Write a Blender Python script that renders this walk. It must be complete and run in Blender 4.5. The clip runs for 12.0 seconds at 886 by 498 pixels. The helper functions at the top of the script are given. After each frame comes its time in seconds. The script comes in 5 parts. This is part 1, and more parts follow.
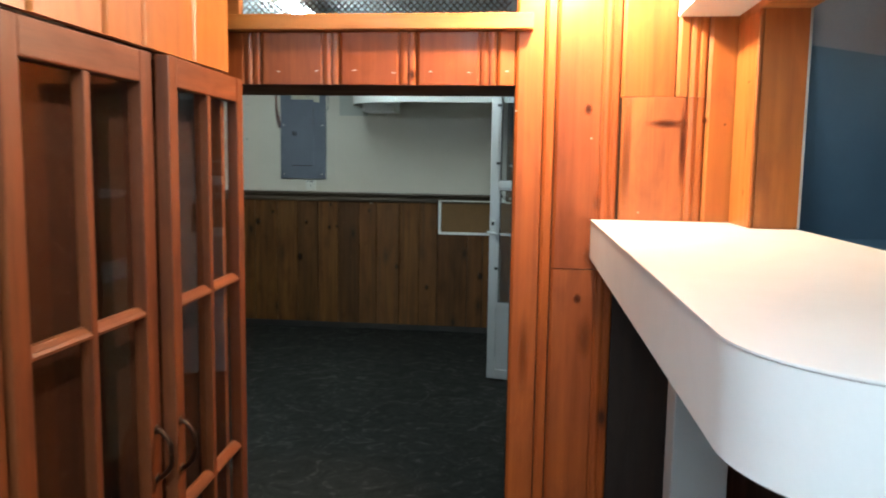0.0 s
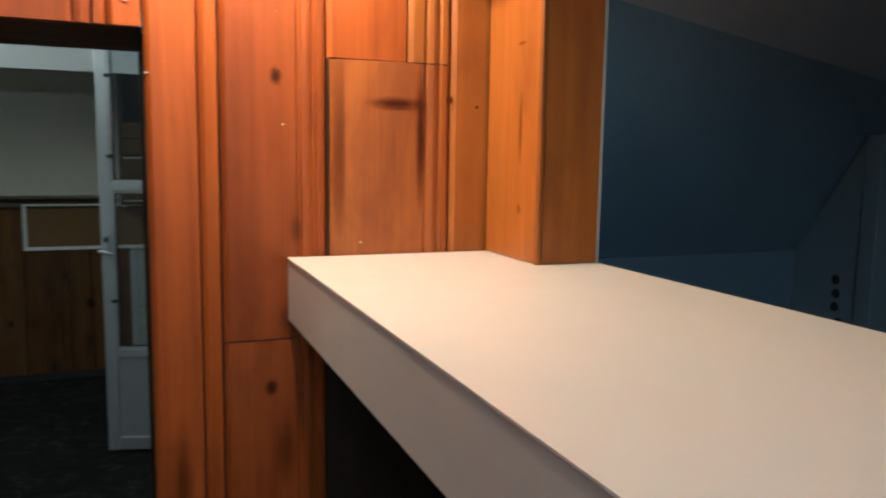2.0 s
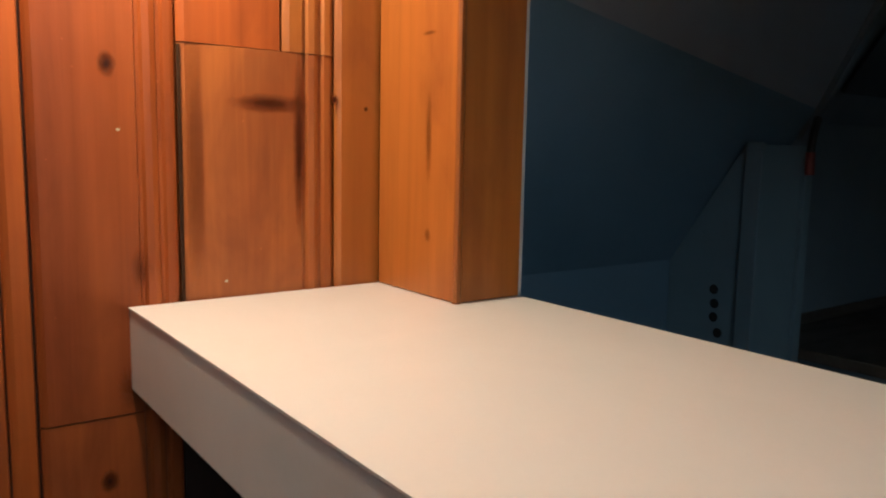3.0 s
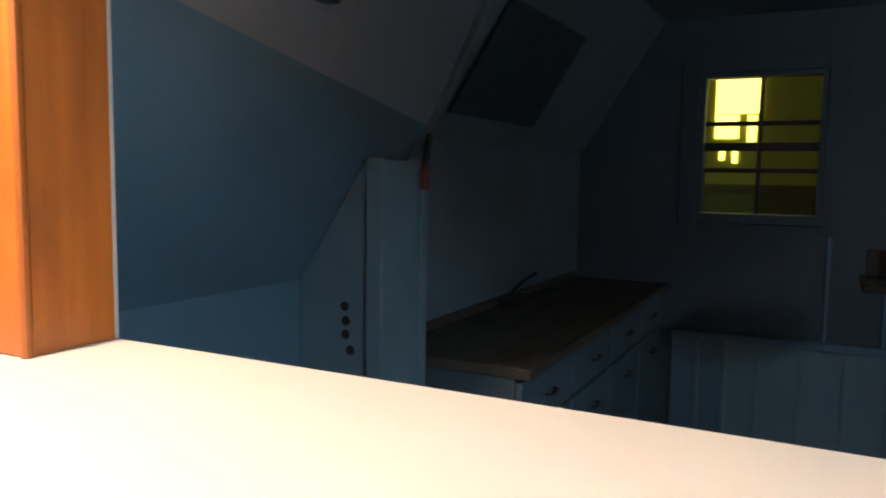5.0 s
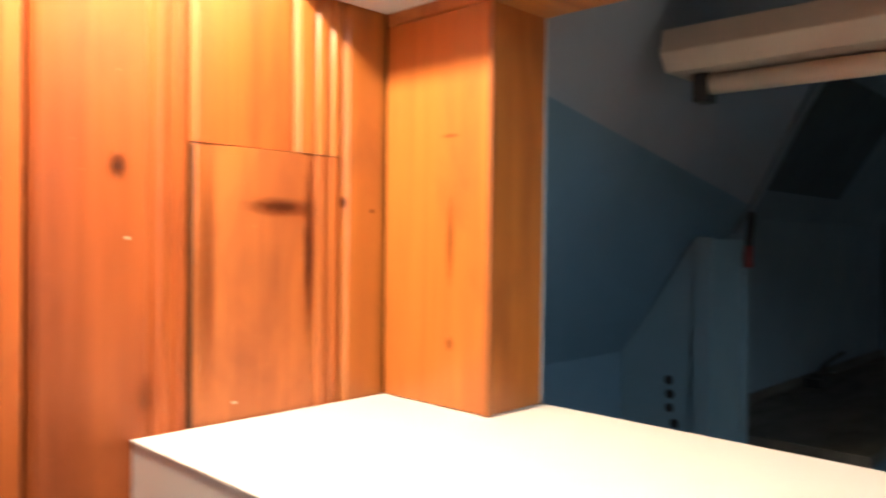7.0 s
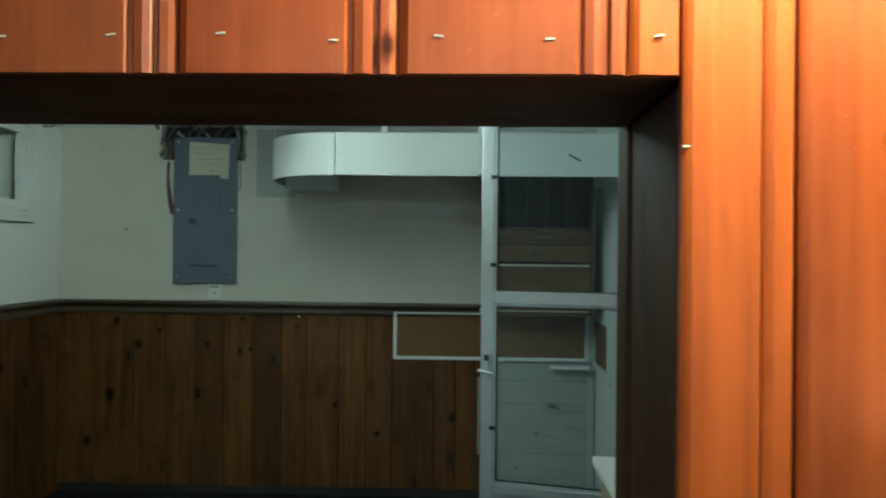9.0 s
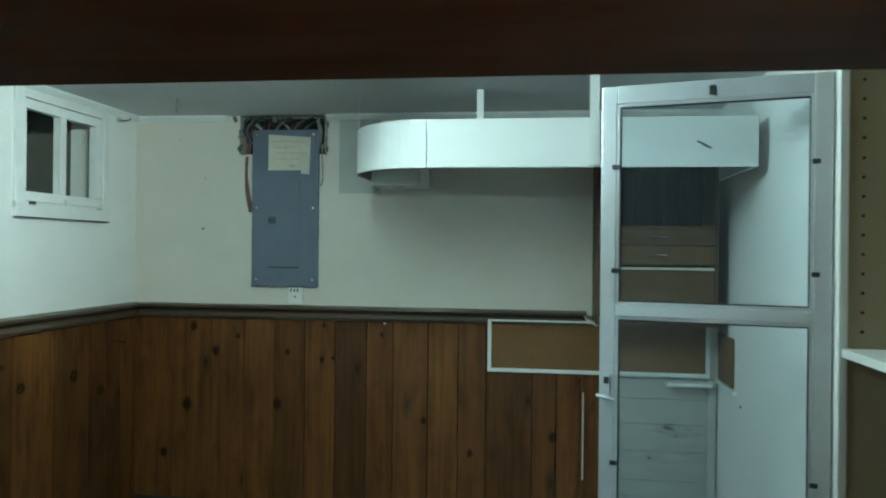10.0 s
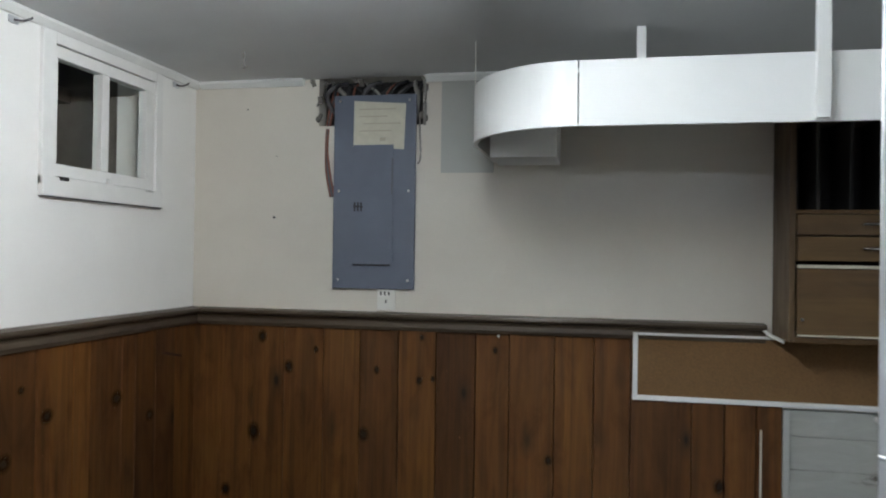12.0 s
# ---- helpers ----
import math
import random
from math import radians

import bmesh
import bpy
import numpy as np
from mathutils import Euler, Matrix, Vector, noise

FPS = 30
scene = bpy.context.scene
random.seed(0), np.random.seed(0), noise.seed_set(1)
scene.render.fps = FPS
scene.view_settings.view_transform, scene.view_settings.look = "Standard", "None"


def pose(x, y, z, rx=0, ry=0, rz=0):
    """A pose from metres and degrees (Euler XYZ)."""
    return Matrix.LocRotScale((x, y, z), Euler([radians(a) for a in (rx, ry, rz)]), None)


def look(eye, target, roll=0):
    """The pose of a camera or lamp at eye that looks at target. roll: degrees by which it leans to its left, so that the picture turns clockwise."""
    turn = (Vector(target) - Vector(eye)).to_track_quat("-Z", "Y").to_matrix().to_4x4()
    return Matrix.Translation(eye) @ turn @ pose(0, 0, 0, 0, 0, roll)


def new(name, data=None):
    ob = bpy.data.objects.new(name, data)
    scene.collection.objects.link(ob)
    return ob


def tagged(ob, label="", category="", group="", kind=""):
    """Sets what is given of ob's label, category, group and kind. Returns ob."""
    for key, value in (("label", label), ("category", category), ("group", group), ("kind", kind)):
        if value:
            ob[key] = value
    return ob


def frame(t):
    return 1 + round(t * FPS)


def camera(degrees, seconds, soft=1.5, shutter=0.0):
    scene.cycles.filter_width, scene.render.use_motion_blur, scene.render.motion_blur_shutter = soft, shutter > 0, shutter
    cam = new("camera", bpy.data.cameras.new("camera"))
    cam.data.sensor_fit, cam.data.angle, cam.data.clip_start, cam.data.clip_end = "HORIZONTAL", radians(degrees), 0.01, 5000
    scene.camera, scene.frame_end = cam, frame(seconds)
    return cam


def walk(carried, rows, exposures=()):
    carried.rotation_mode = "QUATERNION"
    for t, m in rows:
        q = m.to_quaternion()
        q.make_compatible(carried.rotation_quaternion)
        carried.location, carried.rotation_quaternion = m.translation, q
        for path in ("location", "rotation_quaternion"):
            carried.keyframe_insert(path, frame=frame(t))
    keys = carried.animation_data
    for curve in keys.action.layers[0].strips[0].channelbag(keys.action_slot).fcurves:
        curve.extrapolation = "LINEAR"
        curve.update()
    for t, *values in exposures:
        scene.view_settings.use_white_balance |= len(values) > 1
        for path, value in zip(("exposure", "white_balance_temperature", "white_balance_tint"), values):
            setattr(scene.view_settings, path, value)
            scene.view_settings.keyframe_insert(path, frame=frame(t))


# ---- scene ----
cam = camera(60.3, 12.0, soft=2.0, shutter=0.4)
PATH = [
    (0, (0.054, -2.525, 1.364), (-0.165, -0.549, 1.141), 0.9),
    (0.5, (-0.033, -2.286, 1.398), (-0.058, -0.301, 1.158), 0.5),
    (1, (-0.078, -2.069, 1.411), (0.169, -0.099, 1.167), 0.6),
    (1.5, (-0.029, -1.782, 1.404), (0.475, 0.138, 1.16), 0.8),
    (2, (-0.012, -1.516, 1.397), (0.722, 0.328, 1.153), 0.9),
    (2.5, (-0.036, -1.295, 1.423), (0.994, 0.4, 1.17), 1.0),
    (3, (-0.028, -1.177, 1.43), (1.148, 0.421, 1.175), 1.1),
    (3.5, (0.012, -1.13, 1.441), (1.303, 0.376, 1.185), 1.0),
    (3.7, (0.07, -1.15, 1.438), (1.422, 0.303, 1.189), 0.8),
    (5.3, (0.097, -1.083, 1.424), (1.915, -0.272, 1.233), 1.2),
    (5.5, (0.091, -1.051, 1.433), (1.922, -0.27, 1.243), 1.4),
    (6, (0.04, -0.982, 1.441), (1.883, -0.224, 1.276), 1.4),
    (6.5, (-0.065, -0.962, 1.458), (1.69, -0.01, 1.343), 1.3),
    (6.7, (-0.124, -0.975, 1.459), (1.524, 0.156, 1.383), 1.0),
    (8.3, (-0.231, -0.951, 1.444), (0.101, 1.021, 1.45), 0.6),
    (8.5, (-0.234, -0.942, 1.44), (-0.043, 1.049, 1.448), 0.6),
    (9, (-0.244, -0.872, 1.413), (-0.304, 1.127, 1.425), 0.6),
    (9.5, (-0.32, -0.695, 1.413), (-0.506, 1.296, 1.426), 0.7),
    (10, (-0.374, -0.459, 1.436), (-0.635, 1.524, 1.437), 0.6),
    (10.5, (-0.454, -0.265, 1.435), (-0.758, 1.712, 1.441), 0.7),
    (11, (-0.607, -0.142, 1.375), (-0.95, 1.828, 1.388), 0.8),
    (11.5, (-0.683, 0.061, 1.343), (-1.082, 2.021, 1.35), 0.7),
    (12, (-0.787, 0.332, 1.378), (-1.196, 2.29, 1.393), 0.8),
]
walk(cam, [(t, look(eye, target, roll)) for t, eye, target, roll in PATH], exposures=(
    (0.0, 0.92, 6300, 10), (0.5, 0.76, 6300, 10), (1.0, 0.42, 6300, 10), (1.5, 0.12, 6300, 10), (2.0, -0.42, 6300, 10), (2.5, -0.72, 6300, 10),
    (3.5, -0.69, 6300, 10), (5.3, 0.77, 6200, 10), (6.7, 0.75, 6300, 10), (8.3, 0.05, 6400, -6), (9.0, 0.33, 6150, -9), (9.5, 0.65, 5900, -9),
    (10.0, 1.1, 5750, -9), (10.5, 1.4, 5500, -8), (11.0, 1.02, 5800, -3), (11.5, 1.15, 6200, 16), (12.0, 1.22, 6500, 25)))

# ---- world: night outside ----
world = bpy.data.worlds.new("night")
scene.world = world
world.use_nodes = True
bg = world.node_tree.nodes["Background"]
bg.inputs[0].default_value = (0.25, 0.35, 0.5, 1)
bg.inputs[1].default_value = 0.01


def point_lamp(name, place, watts, colour, radius):
    data = bpy.data.lights.new(name, "POINT")
    data.energy, data.color, data.shadow_soft_size = watts, colour, radius
    ob = new(name, data)
    ob.location = place
    return ob


LAMP = (0.16, -0.21, 2.05)
point_lamp("warm_lamp_light", LAMP, 53.0, (1.0, 0.79, 0.55), 0.035)
TUBE_STRENGTH = 76.0
BACK_TUBE_STRENGTH = 174.0


# ---- materials ----
def material(name):
    m = bpy.data.materials.new(name)
    m.use_nodes = True
    nt = m.node_tree
    return m, nt, nt.nodes["Principled BSDF"]


def coords(nt, scale, jitter=0.0):
    """Object coordinates, scaled; jitter shifts them for each object."""
    tc = nt.nodes.new("ShaderNodeTexCoord")
    mp = nt.nodes.new("ShaderNodeMapping")
    mp.inputs["Scale"].default_value = scale
    nt.links.new(tc.outputs["Object"], mp.inputs["Vector"])
    if jitter:
        info = nt.nodes.new("ShaderNodeObjectInfo")
        mul = nt.nodes.new("ShaderNodeMath")
        mul.operation = "MULTIPLY"
        mul.inputs[1].default_value = jitter
        nt.links.new(info.outputs["Random"], mul.inputs[0])
        comb = nt.nodes.new("ShaderNodeCombineXYZ")
        for i in range(3):
            nt.links.new(mul.outputs[0], comb.inputs[i])
        nt.links.new(comb.outputs[0], mp.inputs["Location"])
    return mp.outputs["Vector"]


def noise_tex(nt, vec, scale, detail=4.0, rough=0.55, warp=0.0):
    n = nt.nodes.new("ShaderNodeTexNoise")
    n.inputs["Scale"].default_value = scale
    n.inputs["Detail"].default_value = detail
    n.inputs["Roughness"].default_value = rough
    n.inputs["Distortion"].default_value = warp
    nt.links.new(vec, n.inputs["Vector"])
    return n.outputs["Fac"]


def ramp(nt, fac, stops):
    r = nt.nodes.new("ShaderNodeValToRGB")
    els = r.color_ramp.elements
    while len(els) < len(stops):
        els.new(0.5)
    for e, (p, c) in zip(els, stops):
        e.position, e.color = p, (*c, 1) if len(c) == 3 else c
    nt.links.new(fac, r.inputs["Fac"])
    return r.outputs["Color"]


def mix(nt, fac, a, b, mode="MIX"):
    m = nt.nodes.new("ShaderNodeMix")
    m.data_type, m.blend_type = "RGBA", mode
    for sock, val in ((m.inputs[0], fac), (m.inputs[6], a), (m.inputs[7], b)):
        if isinstance(val, bpy.types.NodeSocket):
            nt.links.new(val, sock)
        elif isinstance(val, (int, float)):
            sock.default_value = val
        else:
            sock.default_value = (*val, 1)
    return m.outputs[2]


def bump(nt, bsdf, height, strength=0.2, distance=0.002):
    b = nt.nodes.new("ShaderNodeBump")
    b.inputs["Strength"].default_value = strength
    b.inputs["Distance"].default_value = distance
    nt.links.new(height, b.inputs["Height"])
    nt.links.new(b.outputs["Normal"], bsdf.inputs["Normal"])


def wood(name, dark, light, gloss=0.4, along="z", knots=True, board_change=0.25, streak=1.0, blotch=0.5, stripe=0.85):
    """Knotty boards: soft grain, broad streaks, blotchy varnish, knots with a halo, pale specks; each board a little different."""
    m, nt, p = material(name)
    axis = {"x": 0, "y": 1, "z": 2}[along]

    def stretched(across, lengthways, jitter):
        sc = [across] * 3
        sc[axis] = lengthways
        return coords(nt, sc, jitter)
    g1 = noise_tex(nt, stretched(34.0, 1.3, 37.0), 1.0, 5.0, 0.6, 0.6)
    g2 = noise_tex(nt, stretched(8.0, 0.5, 19.0), 1.0, 3.0, 0.5, 1.4 * streak)
    g3 = noise_tex(nt, stretched(9.0, 3.2, 53.0), 1.0, 4.0, 0.62, 0.8)
    mid = tuple((a + b) / 2 for a, b in zip(dark, light))
    c1 = ramp(nt, g1, [(0.18, dark), (0.5, mid), (0.86, light)])
    c2 = ramp(nt, g2, [(0.28, (0.60, 0.52, 0.46)), (0.52, (1, 1, 1)), (0.8, (1.18, 1.15, 1.05))])
    col = mix(nt, stripe, c1, c2, "MULTIPLY")
    c3 = ramp(nt, g3, [(0.30, (0.62, 0.53, 0.47)), (0.5, (1, 1, 1)), (0.74, (1.12, 1.14, 1.1))])
    col = mix(nt, blotch, col, c3, "MULTIPLY")
    info = nt.nodes.new("ShaderNodeObjectInfo")
    lo = 1.0 - board_change
    tone = ramp(nt, info.outputs["Random"], [(0.0, (lo, lo * 0.95, lo * 0.9)), (0.5, (1, 1, 1)), (1.0, (1.12, 1.12, 1.02))])
    col = mix(nt, 1.0, col, tone, "MULTIPLY")
    if knots:
        v = nt.nodes.new("ShaderNodeTexVoronoi")
        v.inputs["Scale"].default_value = 1.0
        nt.links.new(stretched(4.6, 2.1, 11.0), v.inputs["Vector"])
        halo = ramp(nt, v.outputs["Distance"], [(0.05, (0.6, 0.6, 0.6)), (0.2, (0, 0, 0))])
        col = mix(nt, halo, col, tuple(c * 0.7 for c in dark))
        k = ramp(nt, v.outputs["Distance"], [(0.03, (1, 1, 1)), (0.06, (0.3, 0.3, 0.3)), (0.09, (0, 0, 0))])
        col = mix(nt, k, col, tuple(c * 0.22 for c in dark))
        sp = noise_tex(nt, coords(nt, (1, 1, 1), 5.0), 85.0, 2.0, 0.5)
        sm = ramp(nt, sp, [(0.76, (0, 0, 0)), (0.80, (0.55, 0.55, 0.55))])
        col = mix(nt, sm, col, tuple(min(1.0, c * 1.7 + 0.03) for c in light))
    nt.links.new(col, p.inputs["Base Color"])
    rr = ramp(nt, g3, [(0.3, (gloss + 0.16,) * 3), (0.7, (gloss - 0.04,) * 3)])
    nt.links.new(rr, p.inputs["Roughness"])
    bump(nt, p, g1, 0.10, 0.0012)
    return m


def painted(name, colour, rough=0.55, grime=0.12, fleck=0.03, scale=2.0, relief=0.12):
    """Paint with brush or roller texture, soft grime and small variation."""
    m, nt, p = material(name)
    big = noise_tex(nt, coords(nt, (1, 1, 1)), scale, 5.0, 0.6, 0.6)
    small = noise_tex(nt, coords(nt, (1, 1, 1)), 160.0, 3.0, 0.6)
    lo = tuple(c * (1 - grime) for c in colour)
    c = ramp(nt, big, [(0.3, lo), (0.7, colour)])
    s = ramp(nt, small, [(0.3, (1 - fleck,) * 3), (0.7, (1, 1, 1))])
    nt.links.new(mix(nt, 1.0, c, s, "MULTIPLY"), p.inputs["Base Color"])
    rr = ramp(nt, big, [(0.3, (rough + 0.1,) * 3), (0.7, (rough - 0.05,) * 3)])
    nt.links.new(rr, p.inputs["Roughness"])
    bump(nt, p, small, relief, 0.001)
    return m


def metal(name, colour, rough=0.35):
    m, nt, p = material(name)
    g = noise_tex(nt, coords(nt, (60, 60, 4)), 1.0, 4.0, 0.6)
    c = ramp(nt, g, [(0.3, tuple(x * 0.8 for x in colour)), (0.7, colour)])
    nt.links.new(c, p.inputs["Base Color"])
    p.inputs["Metallic"].default_value = 1.0
    rr = ramp(nt, g, [(0.3, (rough + 0.12,) * 3), (0.7, (rough,) * 3)])
    nt.links.new(rr, p.inputs["Roughness"])
    return m


def glow(name, colour, strength):
    m, nt, p = material(name)
    p.inputs["Base Color"].default_value = (*colour, 1)
    p.inputs["Emission Color"].default_value = (*colour, 1)
    p.inputs["Emission Strength"].default_value = strength
    return m


def glass_mat(name, tint=(0.95, 1, 0.98), rough=0.02, ior=1.05):
    m, nt, p = material(name)
    p.inputs["Base Color"].default_value = (*tint, 1)
    p.inputs["Roughness"].default_value = rough
    p.inputs["Transmission Weight"].default_value = 1.0
    p.inputs["IOR"].default_value = ior
    p.inputs["Specular IOR Level"].default_value = 0.5
    return m


PINE = wood("pine_varnished", (0.262, 0.051, 0.0085), (0.475, 0.116, 0.023), 0.42, blotch=0.55, board_change=0.22, streak=0.7, stripe=0.42)
PINE.node_tree.nodes["Principled BSDF"].inputs["Specular IOR Level"].default_value = 0.35
PINE_DARK = wood("pine_aged", (0.20, 0.042, 0.010), (0.36, 0.095, 0.022), 0.36, stripe=0.5)
PINE_PATCH = wood("pine_insert", (0.23, 0.055, 0.0105), (0.47, 0.142, 0.033), 0.36, blotch=0.7, stripe=0.45)
PINE_PIER = wood("pine_honey", (0.32, 0.097, 0.0155), (0.48, 0.157, 0.030), 0.36, knots=False, board_change=0.12, blotch=0.45, stripe=0.4)
PINE_TRIM = wood("pine_trim_along", (0.34, 0.12, 0.028), (0.55, 0.22, 0.06), 0.4, along="x", knots=False)
PINE_BROWN = wood("wainscot_brown", (0.041, 0.0155, 0.003), (0.168, 0.065, 0.013), 0.56, board_change=0.40, streak=1.2, blotch=0.8, stripe=0.55)
PINE_BROWN.node_tree.nodes["Principled BSDF"].inputs["Specular IOR Level"].default_value = 0.25
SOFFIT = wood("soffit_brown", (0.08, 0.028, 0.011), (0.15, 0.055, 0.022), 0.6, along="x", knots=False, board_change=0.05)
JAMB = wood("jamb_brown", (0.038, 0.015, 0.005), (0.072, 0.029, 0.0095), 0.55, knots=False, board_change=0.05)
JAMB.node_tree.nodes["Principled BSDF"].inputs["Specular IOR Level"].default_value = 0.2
RAIL = wood("rail_dark", (0.045, 0.032, 0.022), (0.10, 0.075, 0.052), 0.4, along="x", knots=False)
RAIL_Y = wood("rail_dark_y", (0.045, 0.032, 0.022), (0.10, 0.075, 0.052), 0.4, along="y", knots=False)
DOOR_WOOD = wood("cabinet_wood", (0.10, 0.0215, 0.0048), (0.205, 0.052, 0.0125), 0.48, knots=False, board_change=0.1)
DOOR_WOOD_Y = wood("cabinet_wood_y", (0.12, 0.028, 0.0065), (0.25, 0.067, 0.016), 0.48, along="y", knots=False, board_change=0.1)
for m in (DOOR_WOOD, DOOR_WOOD_Y):
    m.node_tree.nodes["Principled BSDF"].inputs["Specular IOR Level"].default_value = 0.3
# cupboard wood taken to near black: the inside's shade put into colour
CAB_INSIDE_SHADED = wood("cabinet_inside_shaded", (0.018, 0.0052, 0.0022), (0.034, 0.010, 0.0045), 0.85, knots=False)
CAB_INSIDE_SHADED.node_tree.nodes["Principled BSDF"].inputs["Specular IOR Level"].default_value = 0.06
CAB_BROWN = wood("wall_cabinet_oak", (0.075, 0.041, 0.013), (0.135, 0.076, 0.026), 0.5, along="x", knots=False, board_change=0.12)
CAB_BROWN_Z = wood("wall_cabinet_oak_upright", (0.06, 0.036, 0.018), (0.12, 0.072, 0.033), 0.5, knots=False, board_change=0.1)
WORKTOP = wood("worktop_wood", (0.062, 0.053, 0.044), (0.104, 0.087, 0.072), 0.5, along="x", knots=False)
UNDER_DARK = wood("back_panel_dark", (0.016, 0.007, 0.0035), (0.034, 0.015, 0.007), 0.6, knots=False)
KNOT = wood("knot_wood", (0.030, 0.008, 0.003), (0.065, 0.018, 0.006), 0.8, knots=False)


def soft_mark(name, core, halo, plane="y", reach=0.95, hard=1.0):
    """A knot or grain stain: dark core with a ragged halo that fades into the board."""
    m, nt, p = material(name)
    tc = nt.nodes.new("ShaderNodeTexCoord")
    sub = nt.nodes.new("ShaderNodeVectorMath")
    sub.operation = "SUBTRACT"
    sub.inputs[1].default_value = (0.5, 0.5, 0.5)
    nt.links.new(tc.outputs["Generated"], sub.inputs[0])
    flat = nt.nodes.new("ShaderNodeVectorMath")
    flat.operation = "MULTIPLY"
    flat.inputs[1].default_value = (2, 0, 2) if plane == "y" else (0, 2, 2)
    nt.links.new(sub.outputs[0], flat.inputs[0])
    size = nt.nodes.new("ShaderNodeVectorMath")
    size.operation = "LENGTH"
    nt.links.new(flat.outputs[0], size.inputs[0])
    rag = noise_tex(nt, coords(nt, (1, 1, 1), 9.0), 130.0, 3.0, 0.6)
    add = nt.nodes.new("ShaderNodeMath")
    add.operation = "MULTIPLY_ADD"
    add.inputs[1].default_value = 0.35
    nt.links.new(rag, add.inputs[0])
    nt.links.new(size.outputs["Value"], add.inputs[2])
    r = add.outputs[0]
    nt.links.new(ramp(nt, r, [(0.32, core), (0.62, halo)]), p.inputs["Base Color"])
    a = ramp(nt, r, [(0.40, (hard,) * 3), (0.66, (0.55 * hard,) * 3), (reach, (0, 0, 0))])
    nt.links.new(a, p.inputs["Alpha"])
    p.inputs["Roughness"].default_value = 0.5
    p.inputs["Specular IOR Level"].default_value = 0.2
    return m


KNOT_RED = soft_mark("knot_red_brown", (0.035, 0.007, 0.002), (0.19, 0.038, 0.008))
KNOT_BROWN = soft_mark("knot_dark_brown", (0.006, 0.003, 0.0015), (0.035, 0.012, 0.004))
KNOT_BROWN_X = soft_mark("knot_dark_brown_side", (0.006, 0.003, 0.0015), (0.035, 0.012, 0.004), "x")
STAIN = soft_mark("reddish_grain_stain", (0.11, 0.02, 0.005), (0.19, 0.04, 0.009), hard=0.42)
STAIN_DARK = soft_mark("dark_grain_stain", (0.060, 0.011, 0.003), (0.17, 0.035, 0.008), hard=0.85)
STAIN_SIDE = soft_mark("brown_grain_stain_side", (0.09, 0.025, 0.006), (0.20, 0.06, 0.012), "x", hard=0.42)
LAMINATE = painted("white_laminate", (0.80, 0.775, 0.74), 0.32, 0.03, 0.015, 3.0, 0.04)
LAMINATE_EDGE = painted("white_laminate_edge", (0.80, 0.78, 0.745), 0.38, 0.05, 0.02, 4.0, 0.04)
SEAM = painted("brown_seam", (0.16, 0.09, 0.06), 0.5)
WHITE = painted("white_wall_paint", (0.80, 0.805, 0.78), 0.55, 0.07, 0.03, 1.6)
CREAM = painted("cream_wall_paint", (0.66, 0.62, 0.545), 0.6, 0.08, 0.03, 1.3)
PATCH_GREY = painted("unpainted_wall_patch", (0.45, 0.46, 0.43), 0.65, 0.1)
CEILING_MAT = painted("ceiling_paint", (0.72, 0.735, 0.745), 0.7, 0.12, 0.04, 1.0, 0.2)
TRIM_WHITE = painted("white_trim_paint", (0.76, 0.77, 0.75), 0.42, 0.1, 0.03, 5.0)
SHELF_WHITE = painted("shelf_white", (0.68, 0.69, 0.67), 0.45, 0.05, 0.02, 3.0, 0.05)
BLUE = painted("blue_wall_paint", (0.135, 0.225, 0.308), 0.5, 0.16, 0.04, 1.7)
BLUE_LIGHT = painted("pale_blue_panel_paint", (0.18, 0.275, 0.33), 0.45, 0.12, 0.03, 2.2)
# alcove and slope: greyer than BLUE, about as light
BLUE_GREY = painted("blue_grey_paint", (0.165, 0.222, 0.27), 0.55, 0.15, 0.04, 2.0)
# window wall and base cabinets: the dim far end put into darker blue
BLUE_WALL_DIMMED = painted("window_wall_dimmed", (0.070, 0.098, 0.122), 0.55, 0.15, 0.04, 2.0)
BLUE_CABINET_DIMMED = painted("blue_cabinet_dimmed", (0.080, 0.122, 0.158), 0.55, 0.15, 0.04, 2.0)
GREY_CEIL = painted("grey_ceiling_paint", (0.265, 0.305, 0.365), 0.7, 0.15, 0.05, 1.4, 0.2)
LEG_GREY = painted("grey_post_paint", (0.50, 0.50, 0.485), 0.5, 0.1, 0.03, 3.0)
PANEL_GREY = painted("panel_grey_enamel", (0.115, 0.135, 0.18), 0.4, 0.12, 0.05, 6.0, 0.05)
CONCRETE = painted("concrete", (0.20, 0.185, 0.165), 0.85, 0.3, 0.15, 4.0, 0.5)
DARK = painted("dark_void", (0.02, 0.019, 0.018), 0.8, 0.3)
BLACK = painted("black_plastic", (0.018, 0.018, 0.02), 0.4, 0.2)
RED = painted("red_plastic", (0.20, 0.028, 0.026), 0.4)
COPPER = painted("red_brown_cable", (0.22, 0.075, 0.045), 0.5, 0.3)
CABLE_GREY = painted("grey_cable", (0.10, 0.10, 0.105), 0.55, 0.3)
CABLE_WHITE = painted("white_cable", (0.30, 0.29, 0.26), 0.55, 0.3)
PAPER = painted("yellowed_paper", (0.60, 0.57, 0.46), 0.8, 0.15, 0.05, 14.0)
INK = painted("faded_print", (0.46, 0.42, 0.33), 0.8)
MARK = painted("marker_black", (0.02, 0.02, 0.025), 0.6)
PLASTIC = painted("outlet_plastic", (0.72, 0.71, 0.66), 0.35, 0.06)
PIN_TAN = painted("bookcase_tan", (0.34, 0.285, 0.185), 0.5, 0.1, 0.05, 3.0)
